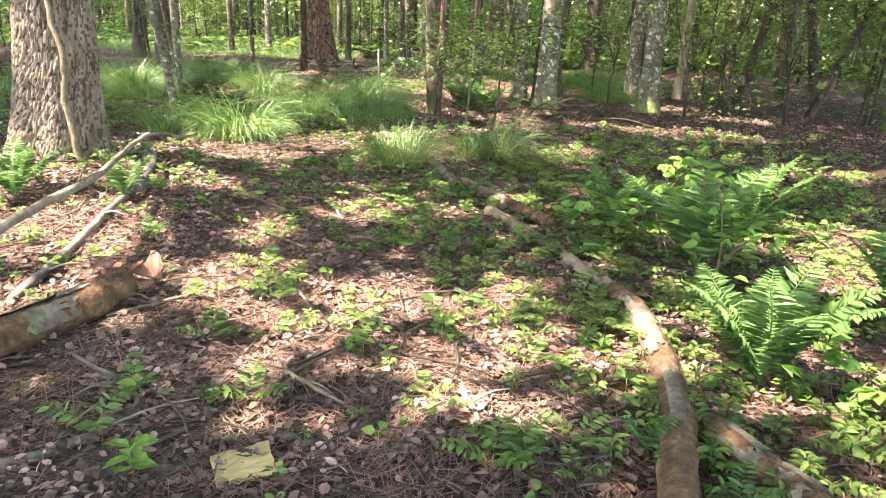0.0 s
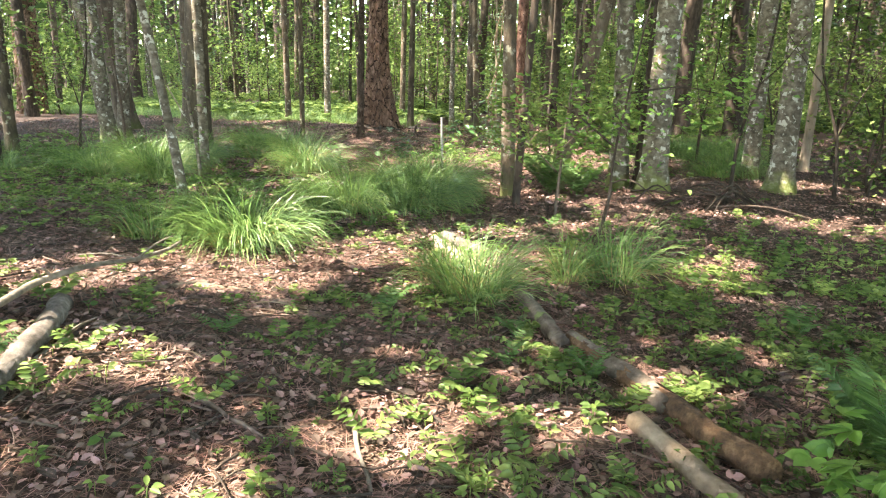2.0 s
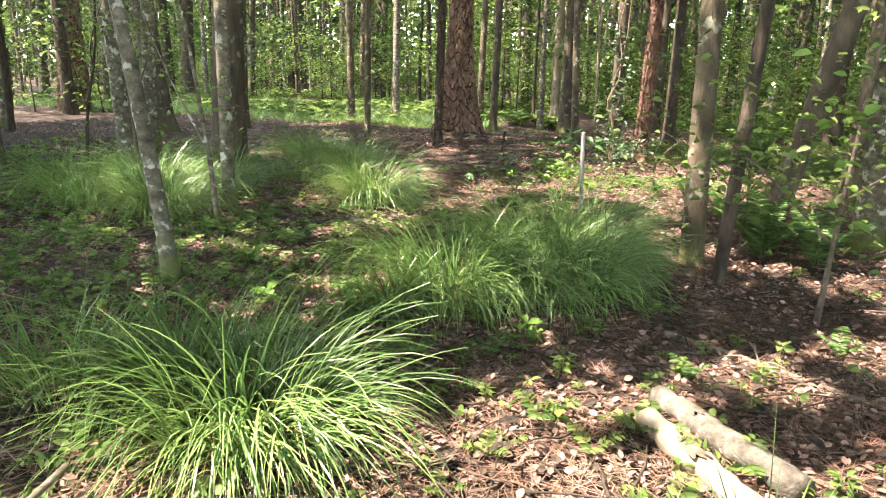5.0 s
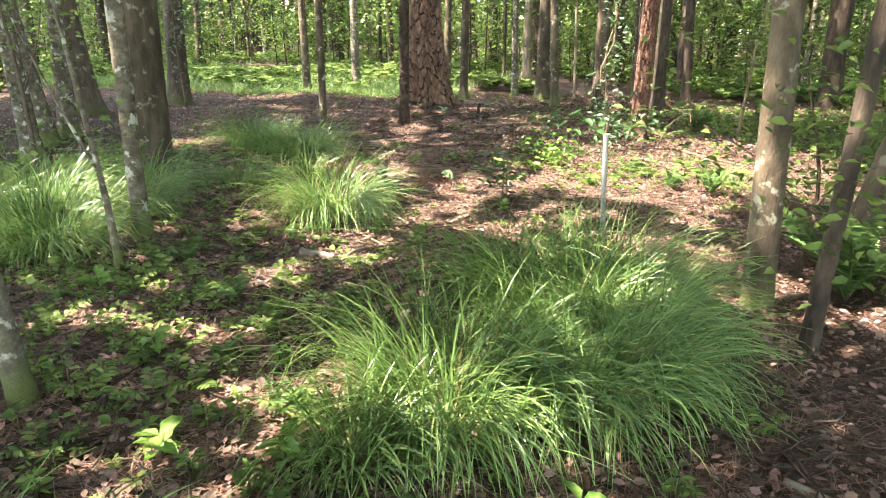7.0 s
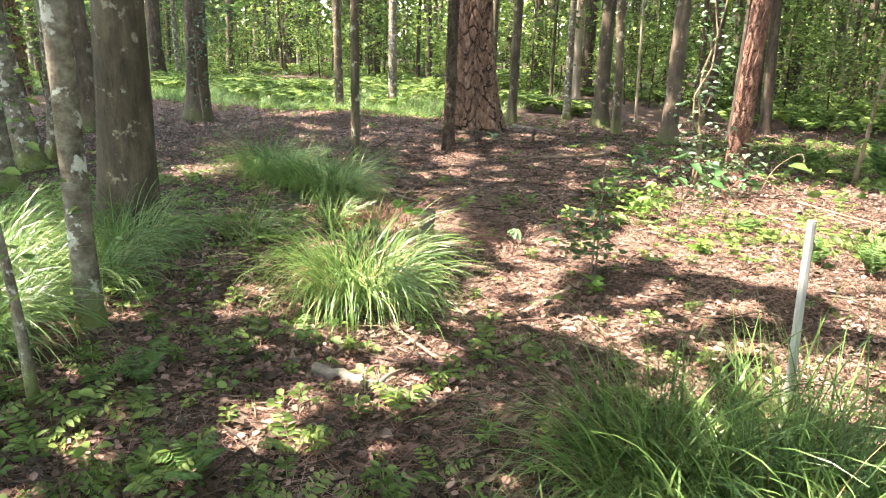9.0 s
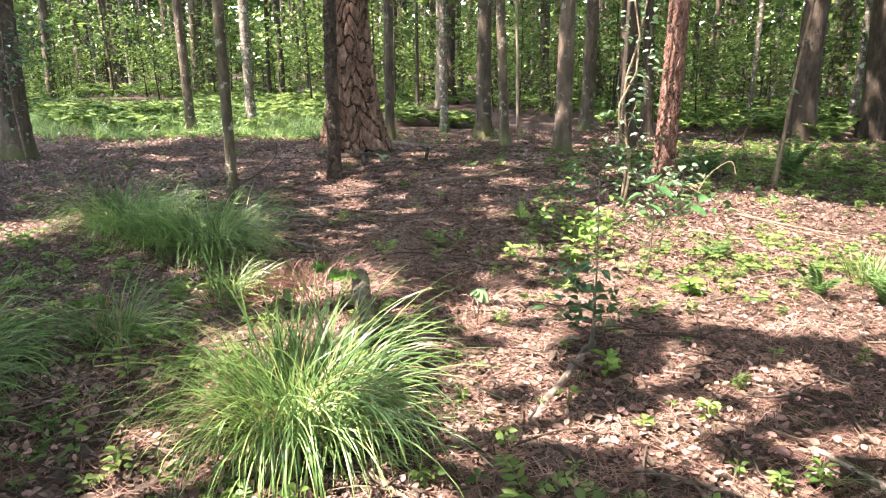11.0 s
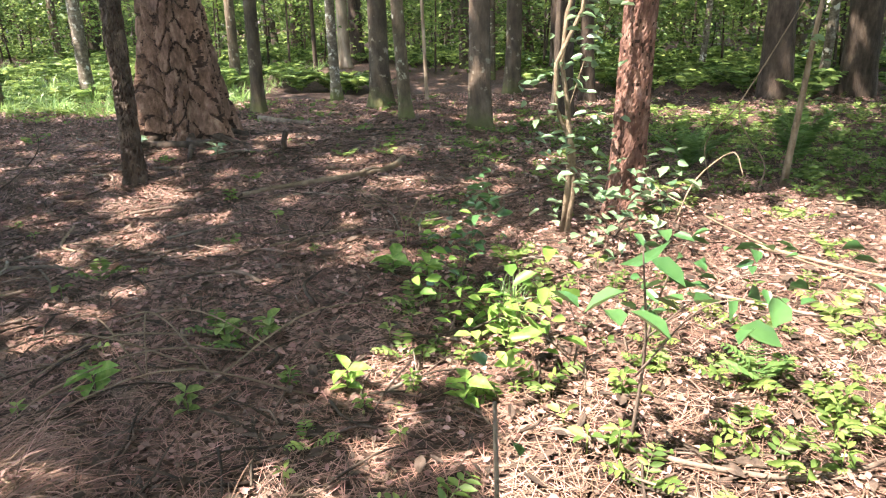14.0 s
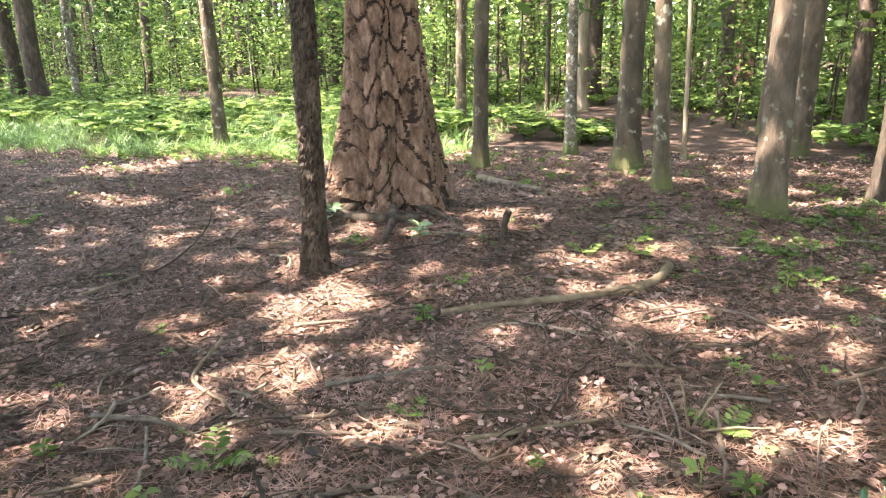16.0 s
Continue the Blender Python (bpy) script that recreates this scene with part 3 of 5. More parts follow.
GAPS_G = [(1.9, 15.7, 1.25, 1.25), (2.9, 15.4, 0.7, 0.9), (2.7, 16.6, 0.8, 0.5), (1.35, 16.7, 0.6, 0.5), (0.7, 15.6, 0.45, 0.35), (1.7, 14.0, 0.75, 0.28), (0.9, 14.35, 0.55, 0.3), (-1.5, 14.2, 0.6, 0.42), (-0.2, 13.8, 0.42, 0.26), (-0.23, 13.1, 0.14, 0.1),
          (0.1, 14.6, 0.35, 0.22), (2.1, 13.55, 0.4, 0.12), (1.2, 13.02, 0.3, 0.16), (6.4, 5.6, 0.4, 0.4), (7.2, 8.5, 0.6, 0.4), (6.3, 10.6, 0.9, 0.5), (5.2, 10.9, 0.5, 0.25), (1.35, 3.9, 0.55, 0.4), (0.7, 4.5, 0.5, 0.4), (1.4, 6.65, 0.4, 0.2), (2.4, 8.1, 0.4, 0.3), (-2.3, 10.75, 0.4, 0.3), (1.25, 10.45, 0.35, 0.25), (1.8, 10.75, 0.25, 0.22), (1.0, 9.75, 0.28, 0.18), (-0.3, 11.3, 0.3, 0.15), (-0.1, 14.3, 0.42, 0.28), (0.4, 14.05, 0.3, 0.2), (-1.1, 12.3, 0.32, 0.28), (2.9, 7.2, 0.3, 0.22), (2.1, 7.8, 0.35, 0.25), (2.35, 3.35, 0.28, 0.22), (2.0, 2.9, 0.3, 0.22)]
GAPS = np.array(GAPS_A + GAPS_B + GAPS_C + GAPS_D + GAPS_E + GAPS_F + GAPS_G)

# unseen leaf layer added to shade the walk, dealt out to the trees below it
near = [t for t in TREES if -14 < t[1] < 12 and t[2] < 42]
NC = 185000
CP = np.stack([rng.uniform(-18, 15, NC), rng.uniform(-14, 40, NC), np.zeros(NC)], -1)
TX = np.array([(t[1] + t[4][0] * 9, t[2]) for t in near])
own = np.empty(NC, int)
for s in range(0, NC, 8000):
    own[s : s + 8000] = ((CP[s : s + 8000, None, :2] - TX[None]) ** 2).sum(-1).argmin(1)
hts = np.array([t[3] for t in near])
dist = np.hypot(*(CP[:, :2] - TX[own]).T)
CP[:, 2] = hts[own] * (0.92 - 0.10 * np.clip(dist / 4, 0, 1.2)) + rng.normal(size=NC) * 0.9
CP[:, 2] = np.maximum(CP[:, 2], 5.8)
foot = CP[:, :2] - TO_SUN[:2] / TO_SUN[2] * CP[:, 2:]
keep = np.ones(NC, bool)
# leaves between the sun and a wanted patch are dropped, to shape the dapple
for cx, cy, ex, ey in GAPS:
    if cx > 0.5 and 11.4 < cy < 13.15 or cx < -1.0 and cy > 16.4:
        ex, ey = ex * 0.52, ey * 0.52
    a = ((foot[:, 0] - cx) / (ex + 0.05 + 0.32 * min(ex, 0.5))) ** 2 + ((foot[:, 1] - cy) / (ey + 0.05 + 0.32 * min(ey, 0.5))) ** 2
    keep &= (a > 1.0) | (rng.uniform(size=NC) < 0.05)
# thinned farther back, so more sun reaches the ground there
keep &= (foot[:, 1] < 19.0) | (foot[:, 0] < 2.0) | (rng.uniform(size=NC) < 0.72)
keep &= (foot[:, 1] < 22.5) | (rng.uniform(size=NC) < np.where(foot[:, 0] > -3.5, 0.45, 0.15))
for k, t in enumerate(near):
    P = CP[keep & (own == k)] - np.array((t[1], t[2], float(gz(t[1], t[2]))))
    if len(P) > 3:
        q = np.random.default_rng(k)
        part("crown", quads("crown", *leaves(P, rand_dirs(len(P), -0.5, 0.3, q), q.uniform(0.24, 0.42, len(P)), q.uniform(0.16, 0.28, len(P)), r=q), M_CROWN), t[0])


# surface roots of the big pine
PINE_TREE = TREES[0][0]
for a, ln in ((-2.0, 0.9), (-1.1, 1.1), (-0.4, 1.0), (-2.7, 0.8), (0.3, 0.8)):
    c, s = math.cos(a), math.sin(a)
    P = smooth_line([(0.36 * c, 0.36 * s, 0.06), (0.6 * c, 0.6 * s, 0.0), (ln * c + 0.1 * s, ln * s, -0.05)], 9)
    part("root", quads("root", *tube(P, np.linspace(0.055, 0.02, 9), 10, 0.1, int(ln * 100)), M_DARK), PINE_TREE)


# ---------------------------------------------------------------- plants: shapes
def stamp(V, F, P, turn, size, tip=None):
    """Many copies of one small shape in one mesh."""
    c, s = np.cos(turn), np.sin(turn)
    W = np.stack([V[None, :, 0] * c[:, None] - V[None, :, 1] * s[:, None], V[None, :, 0] * s[:, None] + V[None, :, 1] * c[:, None], np.broadcast_to(V[None, :, 2], (len(P), len(V)))], -1)
    if tip is not None:
        W[..., 2] += W[..., 0] * tip[:, None]
    W = W * size[:, None, None] + P[:, None]
    G = F[None] + (np.arange(len(P)) * len(V))[:, None, None]
    return W.reshape(-1, 3), G.reshape(-1, 4)


def strip(P, width, side):
    """A narrow band along P."""
    P = np.asarray(P, float)
    w = np.broadcast_to(width, len(P))[:, None] * np.asarray(side, float) / 2
    V = np.stack([P - w, P + w], 1).reshape(-1, 3)
    k = np.arange(len(P) - 1)[:, None] * 2
    return V, k + np.array((0, 1, 3, 2))


def blades(n, spread, length, width, seed, droop=1.0, k=8, stand=0.42):
    """A tuft of arching blades round the origin."""
    q = np.random.default_rng(seed)
    a = q.uniform(0, 2 * np.pi, n)
    rad = spread * np.sqrt(q.uniform(0, 1, n))
    ln = length * q.uniform(0.5, 1.15, n)
    lean0 = np.abs(q.normal(0, stand, n)) + 0.5 * rad / max(spread, 1e-3) * stand
    curl = droop * q.uniform(0.3, 1.9, n)
    out = a + q.normal(0, 0.75, n)
    s = np.linspace(0, 1, k)
    ang = lean0[:, None] + curl[:, None] * s[None] ** 1.5
    step = ln[:, None] / (k - 1)
    h = np.concatenate([np.zeros((n, 1)), np.cumsum(np.sin(ang[:, 1:]) * step, 1)], 1)
    z = np.concatenate([np.zeros((n, 1)), np.cumsum(np.cos(ang[:, 1:]) * step, 1)], 1)
    z = np.maximum(z, 0.01)
    X = rad[:, None] * np.cos(a)[:, None] + h * np.cos(out)[:, None]
    Y = rad[:, None] * np.sin(a)[:, None] + h * np.sin(out)[:, None]
    w = width * q.uniform(0.6, 1.3, n)[:, None] * np.clip(1.05 - s[None] ** 2.2, 0.06, 1) / 2
    tw = out + np.pi / 2 + q.normal(0, 0.35, n)
    dx, dy = np.cos(tw)[:, None] * w, np.sin(tw)[:, None] * w
    V = np.stack([np.stack([X - dx, Y - dy, z], -1), np.stack([X + dx, Y + dy, z + 0.002], -1)], 2).reshape(-1, 3)
    b = (np.arange(n)[:, None] * k + np.arange(k - 1)[None]) * 2
    F = b[..., None] + np.array((0, 1, 3, 2))
    return V, F.reshape(-1, 4)


def frond_shape(length, pairs, wide, arch=0.9, seed=0, pinna_w=0.2, bare=0.15, lift=1.2):
    """A fern frond along +x: a stalk and pinnae in pairs."""
    q = np.random.default_rng(seed)
    s = np.linspace(0, 1, 14)
    ang = lift - arch * s**1.3
    st = length / 13
    P = np.stack([np.concatenate([[0], np.cumsum(np.cos(ang[1:]) * st)]), 0.03 * length * np.sin(s * 3), np.concatenate([[0], np.cumsum(np.sin(ang[1:]) * st)])], -1)
    u = np.linspace(bare, 0.985, pairs)
    B = np.stack([np.interp(u, s, P[:, c]) for c in range(3)], -1)
    T = np.stack([np.interp(u, s, np.gradient(P[:, c], s)) for c in range(3)], -1)
    T /= np.linalg.norm(T, axis=1)[:, None]
    v = (u - bare) / (1 - bare)
    L = wide * np.clip(np.sin(np.pi * (0.16 + 0.82 * v)) ** 0.8, 0.05, 1)
    pieces = [strip(P, np.linspace(0.012, 0.003, 14) * length / 0.7, (0, 1, 0))]
    for sd in (-1, 1):
        D = T * 0.42 + np.array((0, sd, 0.0)) + q.normal(0, 0.05, B.shape)
        pieces.append(leaves(B, D, L * q.uniform(0.9, 1.1, pairs), np.maximum(L * pinna_w, wide * 0.07), fold=0.12, droop=0.18, r=np.random.default_rng(3)))
    return join(*pieces)


def seedling_shape(n, h, ln, wd, seed, layers=1):
    q = np.random.default_rng(seed)
    P, D = [], []
    for l in range(layers):
        a0 = q.uniform(0, 6)
        for k in range(n):
            a = a0 + 2 * np.pi * k / n + q.normal(0, 0.25)
            P.append((0.01 * math.cos(a), 0.01 * math.sin(a), h * (1 - 0.3 * l)))
            D.append((math.cos(a), math.sin(a), q.uniform(-0.1, 0.45)))
    st = tube([(0, 0, -0.01), (0.004, 0, h * 0.5), (0, 0, h)], 0.0025, 4)
    return join(st, leaves(P, D, ln * q.uniform(0.75, 1.2, len(P)), wd * q.uniform(0.8, 1.2, len(P)), r=q))


def lobed_leaf(P, D, L, seed):
    """Broad leaves with five lobes each."""
    q = np.random.default_rng(seed)
    P, D = np.asarray(P, float), np.asarray(D, float)
    D = D / np.linalg.norm(D, axis=1)[:, None]
    out = []
    for a, k in ((-1.25, 0.6), (-0.62, 0.85), (0, 1.0), (0.62, 0.85), (1.25, 0.6)):
        c, s = math.cos(a), math.sin(a)
        E = np.stack([D[:, 0] * c - D[:, 1] * s, D[:, 0] * s + D[:, 1] * c, D[:, 2]], -1)
        out.append(leaves(P, E, L * k, L * 0.46 * k + 0.01, fold=0.08, droop=0.2, r=np.random.default_rng(seed)))
    return join(*out)


# ---------------------------------------------------------------- grass tussocks
def tussock(x, y, size, height, n, label, seed, straw=60, droop=1.0, group="grass tussocks"):
    e = thing("grass_tussock", x, y, float(gz(x, y)) - 0.01, label, "grass", group)
    part("foliage", quads("foliage", *blades(int(n * 1.45), size, height * 0.92, 0.0073, seed, droop, k=9), M_GRASS), e)
    part("thatch", quads("thatch", *blades(straw, size * 0.8, height * 0.6, 0.0045, seed + 50, droop * 1.25, stand=0.5), M_STRAW), e, "withered straw-coloured blades")
    return e


LUSH = "lush green grass tussock with long arching blades"
THIN = "sparse wiry grass tuft in leaf litter"
for k, (x, y, s, h, n, lab) in enumerate((
        (0.95, 7.55, 0.26, 0.80, 700, LUSH), (0.45, 7.75, 0.20, 0.72, 320, LUSH), (0.0, 7.6, 0.2, 0.6, 160, THIN),
        (0.98, 9.55, 0.27, 0.86, 720, LUSH), (1.45, 9.85, 0.24, 0.82, 520, LUSH), (1.66, 10.1, 0.22, 0.74, 520, LUSH), (1.30, 10.60, 0.28, 0.88, 600, LUSH), (1.62, 10.55, 0.22, 0.78, 480, LUSH), (0.92, 10.95, 0.24, 0.85, 420, LUSH), (1.38, 11.15, 0.25, 0.85, 460, LUSH), (1.62, 10.95, 0.2, 0.78, 300, LUSH), (0.75, 9.15, 0.15, 0.6, 200, LUSH),
        (-0.98, 12.35, 0.26, 0.86, 820, "sunlit pale green grass tussock with arching blades"),
        (2.95, 6.95, 0.20, 0.62, 330, THIN), (3.80, 7.70, 0.18, 0.62, 170, THIN), (3.5, 7.55, 0.12, 0.6, 90, THIN), (2.65, 7.25, 0.15, 0.6, 120, THIN),
        (-2.45, 10.85, 0.28, 0.85, 700, LUSH), (-2.95, 11.35, 0.28, 0.85, 520, LUSH), (-3.4, 10.9, 0.28, 0.8, 420, LUSH), (-2.45, 11.7, 0.2, 0.62, 320, LUSH), (-2.75, 12.3, 0.24, 0.75, 380, LUSH),
        (-4.2, 11.3, 0.3, 0.7, 320, LUSH), (-3.7, 12.0, 0.28, 0.7, 320, LUSH), (-4.9, 10.6, 0.3, 0.65, 260, LUSH),
        (-2.80, 15.25, 0.24, 0.82, 780, LUSH), (-3.35, 15.40, 0.22, 0.72, 480, LUSH), (-3.90, 15.65, 0.24, 0.78, 560, LUSH), (-2.25, 12.95, 0.14, 0.5, 110, THIN), (-2.05, 13.9, 0.13, 0.42, 80, THIN),
        (4.5, 18.25, 0.3, 0.85, 460, LUSH), (5.1, 18.5, 0.3, 0.85, 460, LUSH), (5.6, 18.2, 0.3, 0.8, 380, LUSH), (4.9, 17.8, 0.2, 0.6, 220, LUSH),
        (5.35, 15.25, 0.3, 0.85, 420, LUSH), (4.95, 14.95, 0.25, 0.75, 320, LUSH), (2.2, 14.7, 0.14, 0.4, 80, THIN), (0.35, 15.9, 0.1, 0.3, 60, THIN))):
    tussock(x, y, s, h, n, lab, 100 + k, straw=int(n * (0.2 if lab == LUSH else 0.5)), droop=1.0 if lab == THIN else 1.8 if lab == LUSH else 2.3)


e = thing("dry_straw_heap", -1.5, 14.2, float(gz(-1.5, 14.2)), "heap of dry pinkish straw and needles", "straw")
part("foliage", quads("foliage", *blades(2400, 0.5, 0.42, 0.0035, 301, 2.2, stand=0.95), M_NEEDLE), e)
e = thing("dry_straw_heap", -0.45, 14.15, float(gz(-0.45, 14.15)), "small tuft of dry straw in sun", "straw")
part("foliage", quads("foliage", *blades(900, 0.3, 0.24, 0.0032, 302, 2.0, stand=0.9), M_NEEDLE), e)


# ---------------------------------------------------------------- ferns
FRONDS = [quads("frond", *frond_shape(0.95, 32, 0.19, 0.75, k, 0.22), M_FERN) for k in range(3)]
SMALL_FRONDS = [quads("frond", *frond_shape(0.30, 12, 0.075, 0.9, 9 + k, 0.34, lift=1.1), M_FERN) for k in range(3)]


def fern(x, y, size, n, label, small=False, lean=20, group="ferns", arc=(0, 360)):
    e = thing("fern", x, y, float(gz(x, y)) - 0.005, label, "fern", group)
    for k in range(n):
        f = part("frond", (SMALL_FRONDS if small else FRONDS)[k % 3], e)
        a = arc[0] + (arc[1] - arc[0]) * (k + rng.uniform(-0.3, 0.3)) / n
        f.matrix_basis = pose(0, 0, 0, 0, rng.uniform(-lean, lean * 0.4), a) @ Matrix.Scale(size * rng.uniform(0.75, 1.1), 4)
    return e


fern(5.5, 3.14, 0.72, 9, "large bright green royal fern with spreading fronds", lean=25)
for x, y, s, n in ((5.45, 4.70, 0.85, 9), (4.95, 5.45, 0.6, 7), (5.9, 5.5, 0.7, 7), (2.80, 11.55, 0.75, 7), (3.15, 11.35, 0.65, 6), (2.1, 14.2, 0.36, 6), (1.75, 14.35, 0.3, 5), (0.55, 4.25, 0.6, 7), (1.15, 4.05, 0.5, 6), (6.4, 4.1, 0.6, 6), (2.0, 18.9, 0.6, 6), (3.0, 19.2, 0.7, 7), (1.7, 4.35, 0.4, 6)):
    fern(x, y, s, n, "green fern clump in the undergrowth")
for x, y, s, n in ((2.56, 6.42, 1.05, 4), (2.2, 3.9, 0.6, 5), (2.55, 3.4, 0.6, 4), (4.6, 2.35, 0.6, 5), (5.0, 2.5, 0.7, 5), (5.25, 2.2, 0.7, 5), (4.2, 3.6, 0.5, 4), (3.1, 2.35, 0.6, 4), (4.75, 4.6, 0.8, 5), (4.4, 4.7, 0.8, 5), (3.8, 5.9, 0.8, 5), (3.35, 6.35, 0.7, 5),
                   (3.4, 5.9, 0.7, 4), (2.0, 5.6, 0.7, 4), (0.2, 10.2, 0.7, 5), (-0.6, 10.4, 0.8, 5), (0.3, 9.4, 0.6, 4), (-0.2, 9.7, 0.7, 4), (-1.3, 10.9, 0.8, 5), (-0.9, 11.6, 0.6, 4), (2.4, 8.9, 0.6, 4), (3.1, 9.6, 0.7, 4), (1.3, 15.2, 0.8, 5), (4.9, 7.0, 0.9, 5), (5.6, 6.3, 0.9, 5), (6.3, 7.0, 0.9, 5), (3.95, 4.4, 0.6, 4), (1.5, 8.75, 0.6, 4)):
    fern(x, y, s, n, "small bright fern among fallen leaves", True, group="small ferns")


# ---------------------------------------------------------------- broad-leaved plants and saplings
def leafy(name, x, y, label, stems, mat, leaf, n, seed, lobed=False, bark=M_TWIG, category="plant", group="", spread=0.16, clumps=7):
    """Stems as polylines from the base, each with leaves on its upper part."""
    q = np.random.default_rng(seed)
    e = thing(name, x, y, float(gz(x, y)), label, category, group)
    for P, r in stems:
        L = smooth_line(P, 10)
        part("stem", quads("stem", *tube(L, np.linspace(r, r * 0.35, 10), 6, 0.05, seed), bark), e)
        C = L[q.integers(4, 10, clumps)] + q.normal(0, spread * 0.6, (clumps, 3))
        B = C[q.integers(0, clumps, n)] + q.normal(0, spread * 0.5, (n, 3))
        D = rand_dirs(n, -0.45, 0.35, q)
        ln = leaf * q.uniform(0.6, 1.2, n)
        g = lobed_leaf(B, D, ln, seed) if lobed else leaves(B, D, ln, ln * 0.5, r=q)
        part("foliage", quads("foliage", *g, mat), e)
    return e


leafy("broadleaf_sapling", 5.30, 4.98, "bright green sapling with broad lobed leaves", [([(0, 0, 0), (-0.1, 0.05, 0.3), (0.1, 0.0, 0.62)], 0.008), ([(0, 0, 0), (-0.3, 0.05, 0.25), (-0.5, -0.1, 0.4)], 0.006)], M_BIGLEAF, 0.10, 34, 1, True, spread=0.17)
leafy("broadleaf_seedling", 5.76, 2.98, "pale green low plant with lobed leaves", [([(0, 0, 0), (0.1, 0.05, 0.12), (0.2, 0.1, 0.2)], 0.005), ([(0, 0, 0), (-0.15, 0.1, 0.1), (-0.3, 0.2, 0.16)], 0.005)], M_BIGLEAF, 0.10, 20, 2, True, spread=0.16)
leafy("broadleaf_sapling", 5.42, 4.05, "leafy young sapling with pale oval leaves", [([(0, 0, 0), (0.03, 0.02, 0.35), (-0.05, 0.0, 0.75)], 0.008), ([(0, 0, 0.2), (0.15, -0.05, 0.4), (0.3, -0.08, 0.5)], 0.005)], M_BIGLEAF, 0.095, 34, 41, spread=0.16)
leafy("holly_sapling", 0.90, 15.40, "dark glossy holly-like sapling with stiff leaves", [([(0, 0, 0), (0.05, -0.02, 0.3), (0.12, -0.08, 0.55)], 0.007), ([(0, 0, 0.1), (0.25, -0.15, 0.42), (0.5, -0.3, 0.5)], 0.005)], M_HOLLY, 0.085, 22, 3, spread=0.12)
leafy("small_shrub", 0.16, 16.2, "low dark green shrub with small leaves", [([(0, 0, 0), (0.0, 0.05, 0.2), (0.05, 0.05, 0.36)], 0.006)], M_HOLLY, 0.07, 90, 4, spread=0.15)
leafy("small_shrub", 0.10, 15.70, "bright green shrub with sunlit leaves", [([(0, 0, 0), (0.05, 0, 0.15), (0.1, 0.02, 0.3)], 0.006), ([(0, 0, 0), (0.2, -0.05, 0.12), (0.35, -0.05, 0.22)], 0.005)], M_BIGLEAF, 0.075, 60, 5, spread=0.16)
leafy("waxy_shrub", 1.05, 17.0, "low shrub with waxy grey-green leaves", [([(0, 0, 0), (0.1, -0.1, 0.2), (0.25, -0.2, 0.3)], 0.007), ([(0, 0, 0), (-0.1, -0.2, 0.2), (-0.2, -0.3, 0.28)], 0.006)], M_WAXY, 0.085, 70, 6, spread=0.18)
leafy("thin_sapling", 0.28, 13.32, "thin bare-stemmed sapling with one dark leaf cluster", [([(0, 0, 0), (0.01, 0, 0.25), (0.0, 0.02, 0.42)], 0.008)], M_HOLLY, 0.075, 120, 7, spread=0.13, bark=M_BRANCH)
e = leafy("thin_sapling", 0.30, 13.42, "slender bare sapling stem with few twigs", [([(0, 0, 0), (0.0, 0, 0.5), (-0.01, 0.02, 0.98)], 0.008), ([(0, 0, 0.62), (0.12, 0, 0.72), (0.28, 0.02, 0.82)], 0.004)], M_HOLLY, 0.05, 6, 8, spread=0.05, bark=M_BRANCH)
leafy("holly_sapling", 0.74, 14.78, "dark holly-like sapling with large drooping leaves", [([(0, 0, 0), (0.02, -0.03, 0.4), (-0.04, -0.18, 0.76)], 0.007), ([(0, -0.02, 0.3), (0.14, -0.1, 0.55), (0.26, -0.16, 0.62)], 0.004)], M_HOLLY, 0.135, 9, 61, spread=0.11, clumps=6)
leafy("broadleaf_sapling", 0.62, 15.35, "sunlit sapling with broad pale green leaves", [([(0, 0, 0), (0.02, 0, 0.18), (-0.05, -0.03, 0.36)], 0.006), ([(0, 0, 0.05), (-0.14, -0.05, 0.2), (-0.26, -0.08, 0.24)], 0.004)], M_BIGLEAF, 0.11, 12, 62, spread=0.12)
leafy("broadleaf_sapling", -1.28, 13.72, "small sprig of lobed green leaves by a log", [([(0, 0, 0), (0.02, 0, 0.16), (0.04, -0.02, 0.3)], 0.005)], M_BIGLEAF, 0.09, 8, 63, True, spread=0.09)
STALK = quads("stem", *tube([(0, 0, -0.01), (0.004, 0, 0.06), (0, 0, 0.11)], 0.003, 5), M_TWIG)
ONE_LEAF = {m: quads("leaf", *leaves([(0, 0, 0)], [(1, 0, 0.15)], 1.0, 0.55, r=np.random.default_rng(2)), m) for m in (M_BIGLEAF, M_SEED, M_WAXY)}
